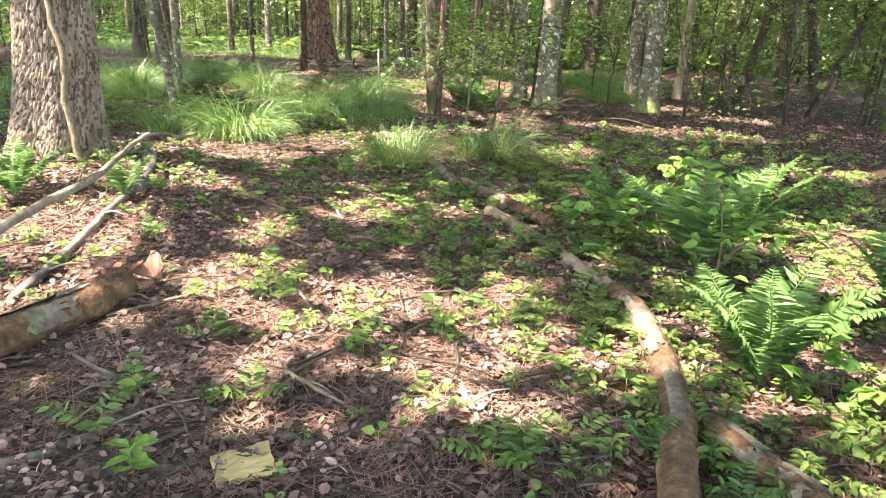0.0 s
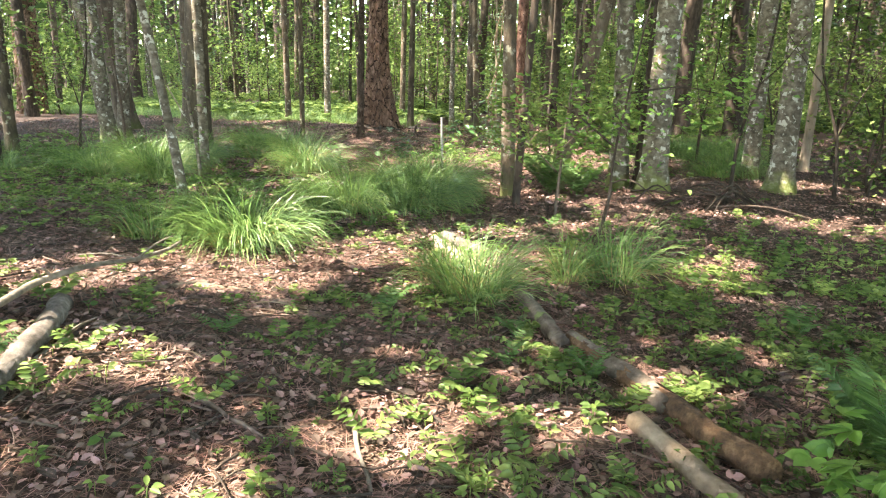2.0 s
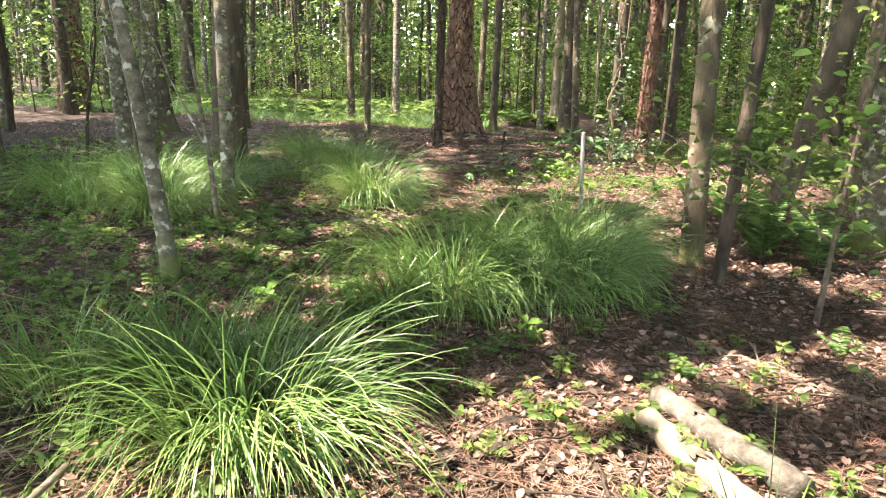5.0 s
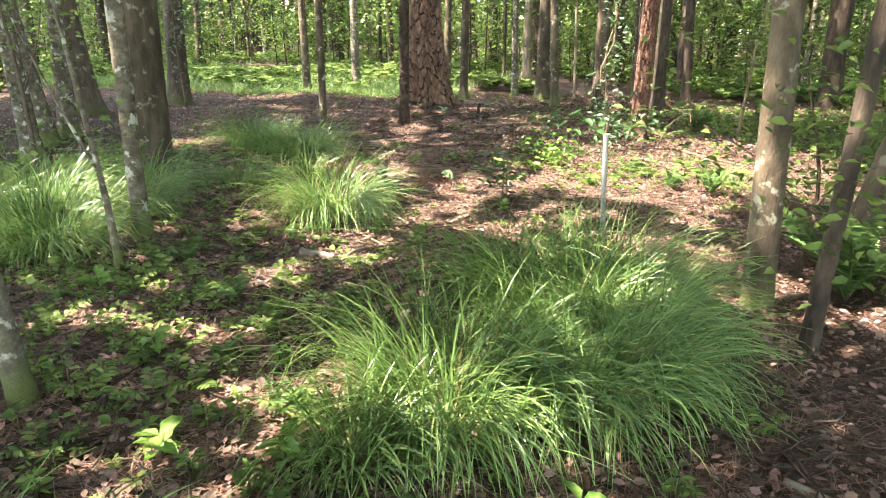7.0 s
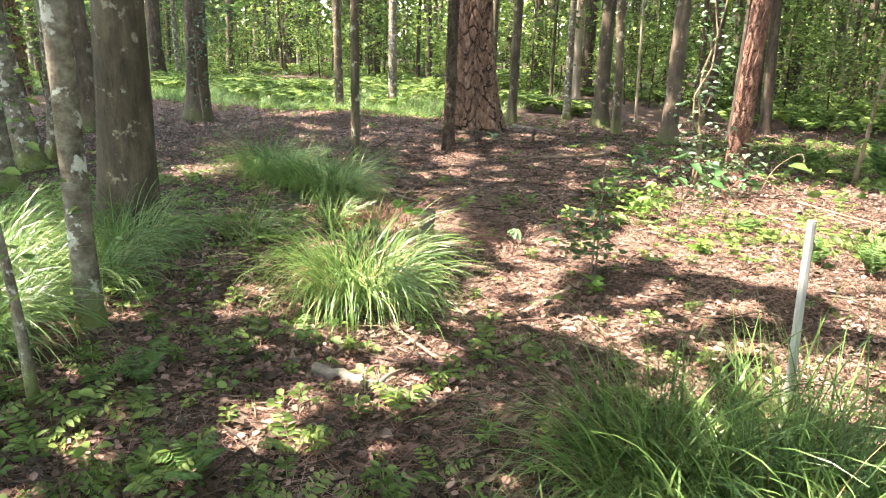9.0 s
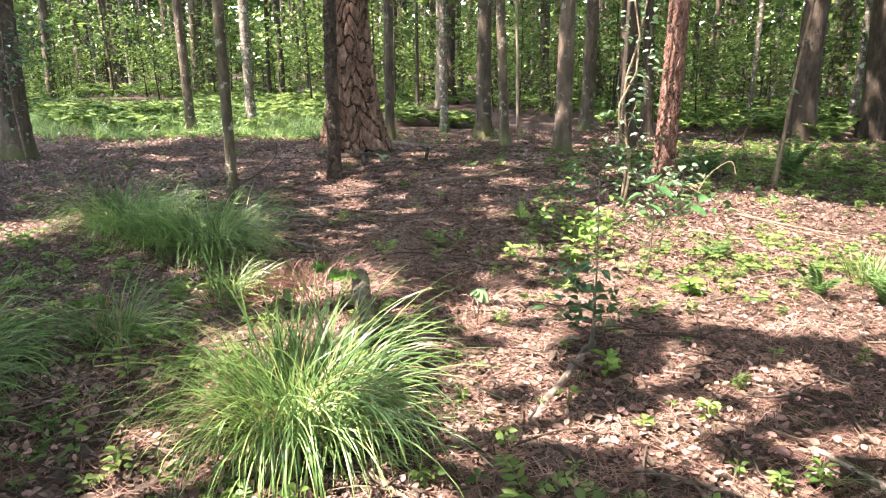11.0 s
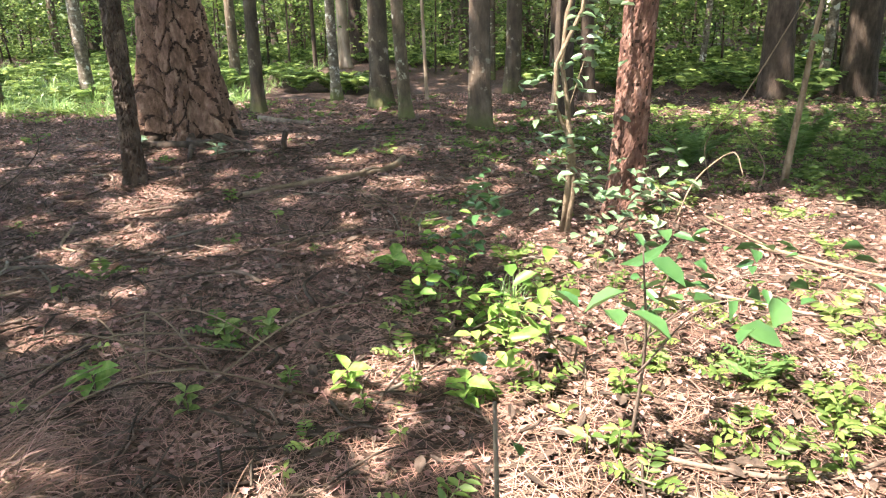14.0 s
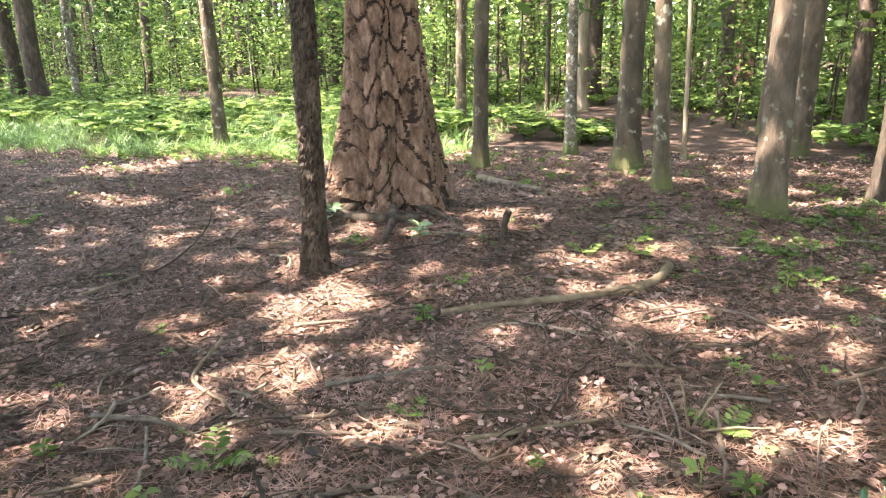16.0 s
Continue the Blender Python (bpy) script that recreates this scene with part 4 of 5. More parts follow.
for k, (x, y, s, m) in enumerate(((-1.26, 15.16, 0.10, M_BIGLEAF), (-0.90, 15.62, 0.07, M_SEED), (-0.73, 15.72, 0.07, M_SEED), (-0.25, 16.52, 0.11, M_BIGLEAF), (-0.05, 16.4, 0.09, M_BIGLEAF), (-0.26, 15.2, 0.08, M_BIGLEAF), (-0.82, 15.0, 0.06, M_SEED), (0.35, 13.05, 0.08, M_BIGLEAF), (-1.55, 13.65, 0.09, M_SEED), (0.2, 15.1, 0.09, M_BIGLEAF), (0.95, 14.3, 0.1, M_BIGLEAF),
                                  (2.2, 2.35, 0.08, M_BIGLEAF), (3.4, 1.9, 0.08, M_BIGLEAF), (5.9, 3.6, 0.1, M_BIGLEAF), (4.9, 5.9, 0.1, M_BIGLEAF), (5.8, 6.2, 0.1, M_SEED), (-0.5, 9.6, 0.09, M_BIGLEAF), (0.1, 8.9, 0.09, M_BIGLEAF), (0.55, 9.0, 0.09, M_BIGLEAF), (-1.4, 10.2, 0.09, M_BIGLEAF), (1.6, 9.0, 0.08, M_BIGLEAF), (-2.3, 19.4, 0.1, M_WAXY), (-3.15, 19.6, 0.1, M_WAXY))):
    e = thing("seedling", x, y, float(gz(x, y)), "small green seedling with a rosette of leaves", "plant", "seedlings")
    part("stem", STALK, e)
    for l in range(9):
        part("leaf", ONE_LEAF[m], e, at=pose(0, 0, 0.11 - 0.035 * (l % 3), 0, -18 + 9 * (l % 4), 40 * l + 25 * k) @ Matrix.Scale(s * (1.2 - 0.12 * (l % 3)), 4))
# leafy young trees beside the walk
leafy("young_tree", 3.60, 8.30, "slim leaning young tree with light green sprays", [([(0, 0, 0), (0.10, 0.02, 0.5), (0.12, 0.02, 0.9), (0.36, 0.04, 2.4)], 0.018), ([(0.1, 0, 0.9), (-0.25, 0.1, 1.15), (-0.6, 0.15, 1.3)], 0.01), ([(0.2, 0, 1.3), (0.55, 0.2, 1.35), (0.9, 0.3, 1.3)], 0.01)], M_BIGLEAF, 0.062, 270, 21, spread=0.27, category="tree", clumps=14, bark=M_DARK)
leafy("young_tree", 3.05, 10.1, "leafy understorey tree with fresh green leaves", [([(0, 0, 0), (0.05, 0.05, 0.8), (0.15, 0.1, 2.2)], 0.02), ([(0, 0, 0.5), (-0.35, -0.1, 0.85), (-0.6, -0.2, 1.05)], 0.01), ([(0, 0, 0.7), (0.3, -0.2, 1.0), (0.6, -0.3, 1.2)], 0.01)], M_SEED, 0.062, 260, 22, spread=0.28, category="tree", clumps=14)
leafy("young_tree", 2.62, 12.1, "bushy understorey tree with pale leaves", [([(0, 0, 0), (0.05, 0.1, 0.6), (-0.1, 0.2, 1.3)], 0.02), ([(0, 0, 0.4), (-0.35, 0, 0.75), (-0.7, 0, 0.95)], 0.01), ([(0, 0, 0.4), (0.3, 0, 0.9), (0.5, 0, 1.5)], 0.01)], M_SEED, 0.08, 190, 23, spread=0.30, category="tree", clumps=14)
leafy("young_tree", -4.4, 12.6, "slim crooked young tree with sparse leaves", [([(0, 0, 0), (-0.1, 0.05, 1.0), (-0.4, 0.1, 2.6)], 0.03), ([(0, 0, 0.9), (0.3, 0, 1.5), (0.4, 0.1, 2.3)], 0.012)], M_SEED, 0.075, 110, 24, spread=0.3, category="tree", clumps=12)
leafy("young_tree", -1.55, 10.55, "thin crooked sapling with a few leaves", [([(0, 0, 0), (-0.08, 0.02, 0.6), (-0.3, 0.02, 1.9)], 0.03), ([(-0.1, 0, 0.7), (-0.5, 0.1, 1.2), (-0.8, 0.1, 1.8)], 0.012)], M_SEED, 0.07, 60, 25, spread=0.28, category="tree", clumps=10, bark=M_LICHEN)
leafy("young_tree", -7.7, 19.3, "slim young tree with dark hanging leaves", [([(0, 0, 0), (-0.1, 0, 1.0), (-0.2, 0.1, 2.4)], 0.025), ([(-0.1, 0, 1.2), (0.25, 0, 1.7), (0.5, 0, 2.0)], 0.01)], M_HOLLY, 0.09, 130, 27, spread=0.26, category="tree", clumps=12)
for k, (x, y, ln) in enumerate(((5.0, 12.6, 0.5), (6.3, 12.9, -0.6), (7.0, 14.4, 0.7), (7.8, 12.6, -0.5), (8.4, 15.4, 0.4), (6.1, 17.2, -0.4), (4.75, 16.4, 0.3), (9.2, 13.2, -0.8), (-5.2, 10.9, -0.5), (-5.9, 13.2, 0.4))):
    leafy("young_tree", x, y, "thin crooked dark sapling with sparse small leaves", [([(0, 0, 0), (ln * 0.1, 0.05, 0.8), (ln * 0.55, 0.1, 1.7), (ln * 0.8, 0.1, 3.2)], 0.028), ([(ln * 0.1, 0.05, 0.8), (-ln * 0.3, 0, 1.4), (-ln * 0.9, -0.1, 2.1)], 0.013), ([(ln * 0.4, 0.08, 1.4), (ln * 0.9, -0.1, 1.7), (ln * 1.5, -0.1, 2.2)], 0.011)], M_SEED, 0.07, 70, 80 + k, spread=0.34, category="tree", group="thicket saplings", clumps=12, bark=M_DARK)
# a vine-wrapped stem with waxy leaves, and its neighbours
e = leafy("vine_clad_stem", 0.76, 17.15, "pale twisted vine on a dead stem with waxy leaves", [([(0, 0, 0), (0.03, 0, 0.6), (-0.04, 0, 1.2), (0.12, 0.02, 1.9), (0.16, 0, 3.2)], 0.022), ([(0.02, -0.04, 0), (0.06, 0.02, 0.5), (-0.1, -0.03, 0.95), (0.1, -0.04, 1.5), (0.0, 0, 2.2), (0.2, 0, 3.0)], 0.02), ([(0.02, 0, 0), (0.06, 0.02, 0.35), (0.0, 0, 0.7), (0.1, 0, 1.1)], 0.008)], M_WAXY, 0.085, 60, 31, bark=M_VINE, spread=0.16, clumps=10)
leafy("vine_clad_stem", 2.56, 18.3, "thin dead stem hung with pale vine leaves", [([(0, 0, 0), (0.05, 0, 0.6), (0.1, 0, 1.3), (0.24, 0, 2.4)], 0.03)], M_WAXY, 0.08, 26, 32, bark=M_VINE, spread=0.13, clumps=7)


# ---------------------------------------------------------------- logs, branches and sticks
def stick(name, P, r0, r1, mat, label, category="stick", group="", seg=8, rough=0.06, twigs=0, lift=True, n=None):
    P = np.asarray([(p[0], p[1], p[2] if len(p) > 2 else 0.0) for p in P], float)
    L = smooth_line(P, n or max(8, 5 * len(P)))
    R = np.linspace(r0, r1, len(L))
    if lift:
        L[:, 2] += gz(L[:, 0], L[:, 1]) + R * 0.8
    base = L[0].copy()
    seed = int(abs(base[0] * 917 + base[1] * 331)) % 9999
    q = np.random.default_rng(seed)
    L[1:-1] += q.normal(0, min(r0, 0.03) * 0.22, (len(L) - 2, 3)) * (1, 1, 0.35)
    ob = new(name, quads(name, *tube(L - base, R, seg, rough, seed), mat))
    ob.matrix_basis = pose(*base)
    tagged(ob, label, category, group)
    for k in range(twigs):
        i = q.integers(2, len(L) - 2)
        d = rand_dirs(1, 0.0, 0.4, q)[0] * q.uniform(0.12, 0.35)
        part("twig", quads("twig", *tube(smooth_line([L[i] - base, L[i] - base + d * 0.5 + (0, 0, 0.02), L[i] - base + d], 6), np.linspace(r1 * 0.7, r1 * 0.25, 6), 5), mat), ob)
    return ob


def log(P, r0, r1, label, core=M_ROT, bark=M_LOGBARK, patches=4, name="fallen_log"):
    """A log with rotten wood showing between strips of bark."""
    ob = stick(name, P, r0, r1, core, label, "log", seg=30, rough=0.07, n=22)
    q = np.random.default_rng(int(r0 * 1e5))
    P = np.asarray([(p[0], p[1], p[2] if len(p) > 2 else 0.0) for p in P], float)
    L = smooth_line(P, 30)
    R = np.linspace(r0, r1, 30)
    L[:, 2] += gz(L[:, 0], L[:, 1]) + R * 0.8
    T = L[-1] - L[0]
    T /= np.linalg.norm(T)
    A = np.cross(T, (0, 0, 1))
    A /= np.linalg.norm(A)
    B = np.cross(A, T)
    for k in range(patches):
        i0, ln = q.integers(0, 20), q.integers(5, 11)
        ii = np.arange(i0, min(29, i0 + ln))
        a0, aw = q.uniform(-0.4, 3.0), q.uniform(0.6, 1.5)
        aa = np.linspace(a0, a0 + aw, 9)
        AA, II = np.meshgrid(aa, ii)
        rr = R[II] * (1.09 + 0.05 * q.uniform(size=AA.shape))
        V = L[II] + rr[..., None] * (np.cos(AA)[..., None] * A + np.sin(AA)[..., None] * B) + T * (0.012 * q.normal(size=AA.shape))[..., None]
        n, m = AA.shape
        a, b = np.meshgrid(np.arange(n - 1), np.arange(m - 1), indexing="ij")
        F = np.stack([a * m + b, a * m + b + 1, (a + 1) * m + b + 1, (a + 1) * m + b], -1).reshape(-1, 4)
        V2 = V - rr[..., None] * 0.10 * (np.cos(AA)[..., None] * A + np.sin(AA)[..., None] * B)
        Vj, Fj = join((V, F), (V2, F[:, ::-1]))
        part("bark", quads("bark", Vj - L[0], Fj, bark), ob, "peeling grey bark")
    return ob


log([(3.66, 6.38), (4.05, 5.85), (4.50, 5.18)], 0.046, 0.062, "rotten orange-brown log with peeling bark", patches=8)
log([(4.93, 3.95), (5.07, 3.45), (5.12, 2.75), (5.06, 2.05)], 0.058, 0.066, "rotten log with grey bark and orange wood", patches=10)
log([(5.24, 2.68), (5.40, 2.40), (5.62, 2.05)], 0.055, 0.06, "short tan fallen log in leaf litter", patches=5)
stick("fallen_branch", [(3.22, 7.12), (3.42, 6.70), (3.62, 6.28)], 0.05, 0.045, M_LOGBARK, "grey mossy fallen branch piece", "branch", seg=12)
stick("fallen_branch", [(4.03, 5.48), (4.35, 4.95), (4.66, 4.40), (4.93, 3.98)], 0.046, 0.042, M_VINE, "barkless tan pole lying in seedlings", "branch", seg=10)
log([(2.30, 8.56), (2.52, 8.30), (2.80, 7.98)], 0.05, 0.055, "bleached pale log lying in sun", core=M_WHITELOG, patches=1)
log([(2.27, 8.32), (2.55, 7.95), (2.92, 7.48)], 0.05, 0.042, "pale barkless log in dry leaves", core=M_PALE, patches=1)
log([(2.18, 1.95), (2.36, 2.45), (2.50, 2.85, 0.02), (2.55, 3.12, 0.04)], 0.09, 0.08, "mossy decaying log with crumbling end", core=M_ROT, patches=9)
e = thing("rotten_wood", 2.56, 3.18, float(gz(2.56, 3.18)), "crumbling red-brown rotten wood at the end of a log", "wood")
for k in range(13):
    q = np.random.default_rng(600 + k)
    hl, hw, hh = q.uniform(0.05, 0.12), q.uniform(0.018, 0.045), q.uniform(0.012, 0.03)
    U = np.linspace(-1, 1, 6)
    ring = np.stack([np.tile(U[:, None] * hl, (1, 6)), (np.cos(np.arange(6) * np.pi / 3)[None] * hw) * (1 - 0.55 * np.abs(U)[:, None] ** 2) * q.uniform(0.7, 1.3, (6, 6)), (np.sin(np.arange(6) * np.pi / 3)[None] * hh) * q.uniform(0.6, 1.4, (6, 6))], -1)
    ring[0], ring[-1] = ring[0].mean(0) + q.normal(0, 0.008, (6, 3)), ring[-1].mean(0) + q.normal(0, 0.008, (6, 3))
    a, b = np.meshgrid(np.arange(5), np.arange(6), indexing="ij")
    F = np.stack([a * 6 + b, a * 6 + (b + 1) % 6, (a + 1) * 6 + (b + 1) % 6, (a + 1) * 6 + b], -1)
    part("shard", quads("shard", ring, F, M_REDROT, smooth=False), e, at=pose(q.normal(0, 0.07), q.normal(0, 0.08), 0.03 + 0.012 * k, q.uniform(-40, 40), q.uniform(-25, 25), 70 + q.normal(0, 45)))
stick("white_log", [(1.30, 5.30), (1.50, 5.0), (1.78, 4.42)], 0.05, 0.048, M_WHITELOG, "whitish peeled log beside the big tree", "log", seg=14)
stick("fallen_branch", [(2.62, 1.45, 0.0), (2.5, 1.95, 0.34), (2.33, 2.75, 0.50), (1.93, 3.95, 0.36), (1.42, 5.2, 0.22), (0.74, 6.98, 0.12)], 0.030, 0.011, M_BRANCH, "long bare grey branch propped off the ground", "branch", seg=10, twigs=7, n=34)
stick("fallen_branch", [(2.05, 2.95), (1.85, 3.9, 0.03), (1.68, 4.6), (1.55, 5.5)], 0.026, 0.012, M_BRANCH, "grey fallen branch beside the tree", "branch", twigs=4)
stick("fallen_branch", [(2.9, 1.75), (3.12, 2.02), (3.15, 2.3), (2.72, 2.52, 0.03)], 0.02, 0.009, M_BRANCH, "crooked grey branch on the litter", "branch", twigs=3)
stick("fallen_branch", [(1.22, 5.75), (1.28, 6.30), (1.35, 6.42)], 0.024, 0.02, M_LOGBARK, "stout dark stick in leaf litter", "branch")
stick("fallen_branch", [(1.30, 6.36), (1.70, 6.38), (2.19, 6.22), (2.52, 6.02)], 0.02, 0.010, M_VINE, "tan curved branch on the ground", "branch", twigs=2)
stick("fallen_branch", [(-0.68, 11.33), (-0.35, 11.30), (0.0, 11.27)], 0.035, 0.02, M_BRANCH, "short weathered branch on brown leaves", "branch", twigs=1)
stick("fallen_branch", [(-1.8, 8.4), (-1.29, 8.9), (-0.82, 9.05)], 0.022, 0.014, M_LOGBARK, "mossy branch across low plants", "branch")
stick("fallen_branch", [(0.42, 10.55), (0.55, 10.1), (0.72, 9.6)], 0.022, 0.018, M_BRANCH, "grey stick among seedlings", "branch")
stick("fallen_branch", [(2.25, 9.5), (2.8, 9.2), (3.4, 8.8)], 0.018, 0.009, M_BRANCH, "thin grey branch on litter", "branch", twigs=3)
log([(-0.90, 13.22), (-0.98, 13.45, 0.06), (-1.12, 13.86, 0.17)], 0.058, 0.05, "grey weathered log by the tussock", core=M_LOGBARK, bark=M_SLAB, patches=2)
stick("fallen_branch", [(0.0, 12.55), (0.16, 13.05), (0.30, 13.45)], 0.018, 0.022, M_BRANCH, "straight grey stick in brown leaves", "branch")
stick("fallen_branch", [(-1.66, 18.18, 0.02), (-1.2, 18.42, 0.02), (-0.85, 18.66, 0.02), (-0.58, 18.95, 0.02), (-0.50, 19.32, 0.02)], 0.02, 0.03, M_VINE, "curved tan branch on pine needles", "branch", twigs=1)
stick("fallen_branch", [(-3.35, 19.72), (-2.9, 19.62), (-2.45, 19.78)], 0.05, 0.04, M_DARK, "dark log at the foot of the pine", "branch", seg=10)
stick("fallen_branch", [(-2.80, 22.35), (-2.35, 22.0), (-1.91, 21.7)], 0.05, 0.035, M_LOGBARK, "grey log behind the pine", "branch", seg=10)
stick("fallen_branch", [(-1.25, 20.95), (-0.95, 21.1), (-0.55, 21.42)], 0.03, 0.02, M_DARK, "dark branch on pine needles", "branch")
stick("fallen_branch", [(-2.72, 18.95), (-2.45, 19.0), (-2.15, 18.98)], 0.03, 0.016, M_DARK, "dark stub of branch on needles", "branch")
STICKS = (((-1.92, 16.88), (-1.53, 16.97)), ((-2.75, 16.72), (-2.45, 16.80), (-2.20, 16.76)), ((-2.75, 17.62), (-2.6, 17.2), (-2.3, 17.05), (-2.08, 16.92)), ((-1.50, 16.52), (-1.2, 16.74)), ((-1.92, 17.32), (-1.4, 17.6)), ((-0.63, 17.8), (-0.3, 17.86)),
          ((-0.18, 17.5), (-0.14, 17.0)), ((-2.1, 16.25), (-2.3, 16.55), (-2.48, 16.75)), ((-3.9, 17.75), (-3.82, 18.2)), ((-2.45, 17.9), (-2.0, 18.1)), ((-3.6, 18.9), (-3.0, 19.1)), ((-1.1, 17.0), (-0.6, 17.3)), ((0.3, 17.9), (0.7, 18.3)), ((-0.3, 19.9), (0.3, 20.2)), ((-4.4, 17.2), (-3.9, 17.0)),
          ((-1.9, 17.0), (-1.5, 17.2)), ((-2.2, 15.6), (-1.7, 15.3)), ((-1.6, 14.7), (-1.1, 14.5), (-0.8, 14.3)), ((0.5, 14.9), (1.2, 14.6), (1.9, 14.9)), ((1.3, 16.1), (2.0, 15.7)), ((1.8, 16.8), (2.6, 16.2)), ((0.4, 12.2), (0.9, 12.0)), ((1.1, 12.4), (1.5, 11.9)), ((-0.6, 12.0), (-0.2, 11.7)), ((3.2, 3.6), (3.5, 3.2)), ((4.3, 2.7), (4.45, 2.4)), ((2.7, 4.3), (3.1, 4.1)), ((2.3, 4.9), (2.75, 4.75)), ((2.9, 5.1), (3.2, 4.6)), ((3.6, 2.6), (3.9, 2.45)), ((3.3, 4.4), (3.7, 4.5)), ((2.6, 2.9), (2.9, 3.3)))
for k, P in enumerate(STICKS):
    stick("dry_stick", [(*p, 0.022) for p in P], rng.uniform(0.009, 0.016), 0.007, (M_TWIG, M_BRANCH, M_VINE)[k % 3], "dry broken stick on the litter", "stick", "dry sticks", seg=6, twigs=k % 2)
for k in range(70):
    x, y, a = rng.uniform(-4.6, 1.2), rng.uniform(15.2, 21.0), rng.uniform(0, 6.28)
    d = np.array((math.cos(a), math.sin(a))) * rng.uniform(0.1, 0.32)
    w = np.array((-d[1], d[0])) * rng.uniform(-0.45, 0.45)
    stick("dry_stick", [(x - d[0], y - d[1], 0.02), (x + w[0], y + w[1], 0.03), (x + d[0], y + d[1], 0.02)], rng.uniform(0.006, 0.014), 0.005, (M_TWIG, M_DARK, M_BRANCH)[k % 3], "dry broken stick on pine needles", "stick", "dry sticks", seg=6, twigs=k % 2, n=12)
# pale vines that arch up from the ground and a small heap of dead twigs
for P in ([(2.05, 18.45, 0), (1.98, 18.4, 0.3), (2.2, 18.4, 0.62), (2.45, 18.4, 1.1), (2.62, 18.35, 1.5)], [(2.3, 18.1, 0), (2.36, 18.2, 0.2), (2.22, 18.35, 0.45), (2.2, 18.4, 0.6)], [(1.5, 17.3, 0), (1.62, 17.35, 0.25), (1.85, 17.4, 0.42), (1.9, 17.3, 0.3)], [(2.9, 15.6, 0.0), (2.0, 16.5, 0.05), (1.5, 17.2, 0.15), (1.25, 17.4, 0.3)]):
    stick("arching_vine", P, 0.0065, 0.004, M_VINE, "pale bare vine arching from the litter", "vine", seg=6, rough=0.1, n=22)
for k in range(9):
    a = rng.uniform(0, 6.28)
    c = np.array((-1.2 + rng.normal() * 0.28, 15.4 + rng.normal() * 0.3))
    d = np.array((math.cos(a), math.sin(a))) * rng.uniform(0.3, 0.6)
    stick("dead_twig", [(*(c - d), 0), (*c, 0.16), (*(c + d), 0.02)], 0.005, 0.003, M_VINE, "pale dry twig arching over needles", "twig", "dead twigs", seg=5, n=10)
for k in range(12):
    a, c = rng.uniform(0, 6.28), np.array((4.6 + rng.normal() * 0.4, 11.3 + rng.normal() * 0.35))
    d = np.array((math.cos(a), math.sin(a))) * rng.uniform(0.3, 0.7)
    stick("brush_branch", [(*(c - d), 0), (*c, rng.uniform(0.05, 0.3)), (*(c + d), 0.02)], 0.014, 0.006, M_DARK, "dark dead branch in a brush pile", "branch", "brush pile", seg=5, n=10)
# the vine on the big tree
stick("tree_vine", [(1.22, 4.66, 0.18), (1.16, 4.66, 0.45), (1.11, 4.66, 0.8), (1.13, 4.67, 1.05), (1.03, 4.69, 1.4), (0.98, 4.72, 2.1), (1.02, 4.78, 3.0)], 0.026, 0.015, M_VINE, "pale woody vine climbing the big tree", "vine", seg=8, lift=False, n=30)
# stake
V, F = tube([(0, 0, -0.1), (0.0, 0, 0.3), (-0.012, 0, 0.6), (-0.02, 0, 0.93)], [0.018, 0.018, 0.017, 0.016], 8, 0.03, 3)
ob = new("stake", quads("stake", V, F, M_STAKE, smooth=False))
ob.matrix_basis = pose(1.365, 11.6, float(gz(1.365, 11.6)))
tagged(ob, "weathered whitish stake standing in leaf litter", "stake")
stick("bent_twig", [(-3.95, 18.1, 0), (-3.72, 18.3, 0.06), (-3.5, 18.5, 0.3), (-3.5, 18.55, 0.5)], 0.008, 0.004, M_DARK, "dark thin twig bent up from the needles", "twig", seg=5, n=16)
for P in ([(-0.28, 17.35, 0), (-0.30, 17.36, 0.1), (-0.33, 17.38, 0.22)], [(-0.27, 17.35, 0), (-0.22, 17.37, 0.12), (-0.17, 17.4, 0.21)], [(-0.26, 17.34, 0), (-0.12, 17.3, 0.07), (0.0, 17.28, 0.1)]):
    stick("dead_stalk", P, 0.008, 0.004, M_VINE, "dry tan forked stalk standing in litter", "stalk", seg=5, n=8)
stick("small_snag", [(-1.73, 19.7, -0.02), (-1.72, 19.7, 0.1), (-1.69, 19.69, 0.19)], 0.026, 0.03, M_DARK, "small broken snag in a sunny spot", "snag", seg=8, n=8)
# board
bm = bmesh.new()
bmesh.ops.create_cube(bm, size=1, matrix=Matrix.Diagonal((0.18, 0.14, 0.02, 1)))
bmesh.ops.subdivide_edges(bm, edges=bm.edges[:], cuts=5, use_grid_fill=True)
for v in bm.verts:
    v.co += Vector((rng.normal() * 0.004, rng.normal() * 0.005, rng.normal() * 0.002 + 0.02 * v.co.x))
me = bpy.data.meshes.new("board")
bm.to_mesh(me)
bm.free()
me.materials.append(M_SLAB)
ob = new("board", me)
ob.matrix_basis = pose(3.71, 2.02, float(gz(3.71, 2.02)) + 0.025, 4, -3, 35)
tagged(ob, "old yellowish board lying in leaf litter", "board")
# big pale leaf on a stalk
e = thing("pale_leaf_plant", -0.36, 13.65, float(gz(-0.36, 13.65)), "single pale whitish leaf on a thin stalk", "plant")
part("stem", quads("stem", *tube([(0, 0, -0.01), (0.01, 0, 0.13), (0.0, 0, 0.24)], 0.003, 5), M_TWIG), e)
part("leaf", quads("leaf", *lobed_leaf([(0, 0, 0.24), (0, 0, 0.23)], [(0.8, -0.5, -0.8), (-0.6, -0.6, -0.2)], np.array((0.105, 0.06)), 5), M_WHITEPETAL), e)


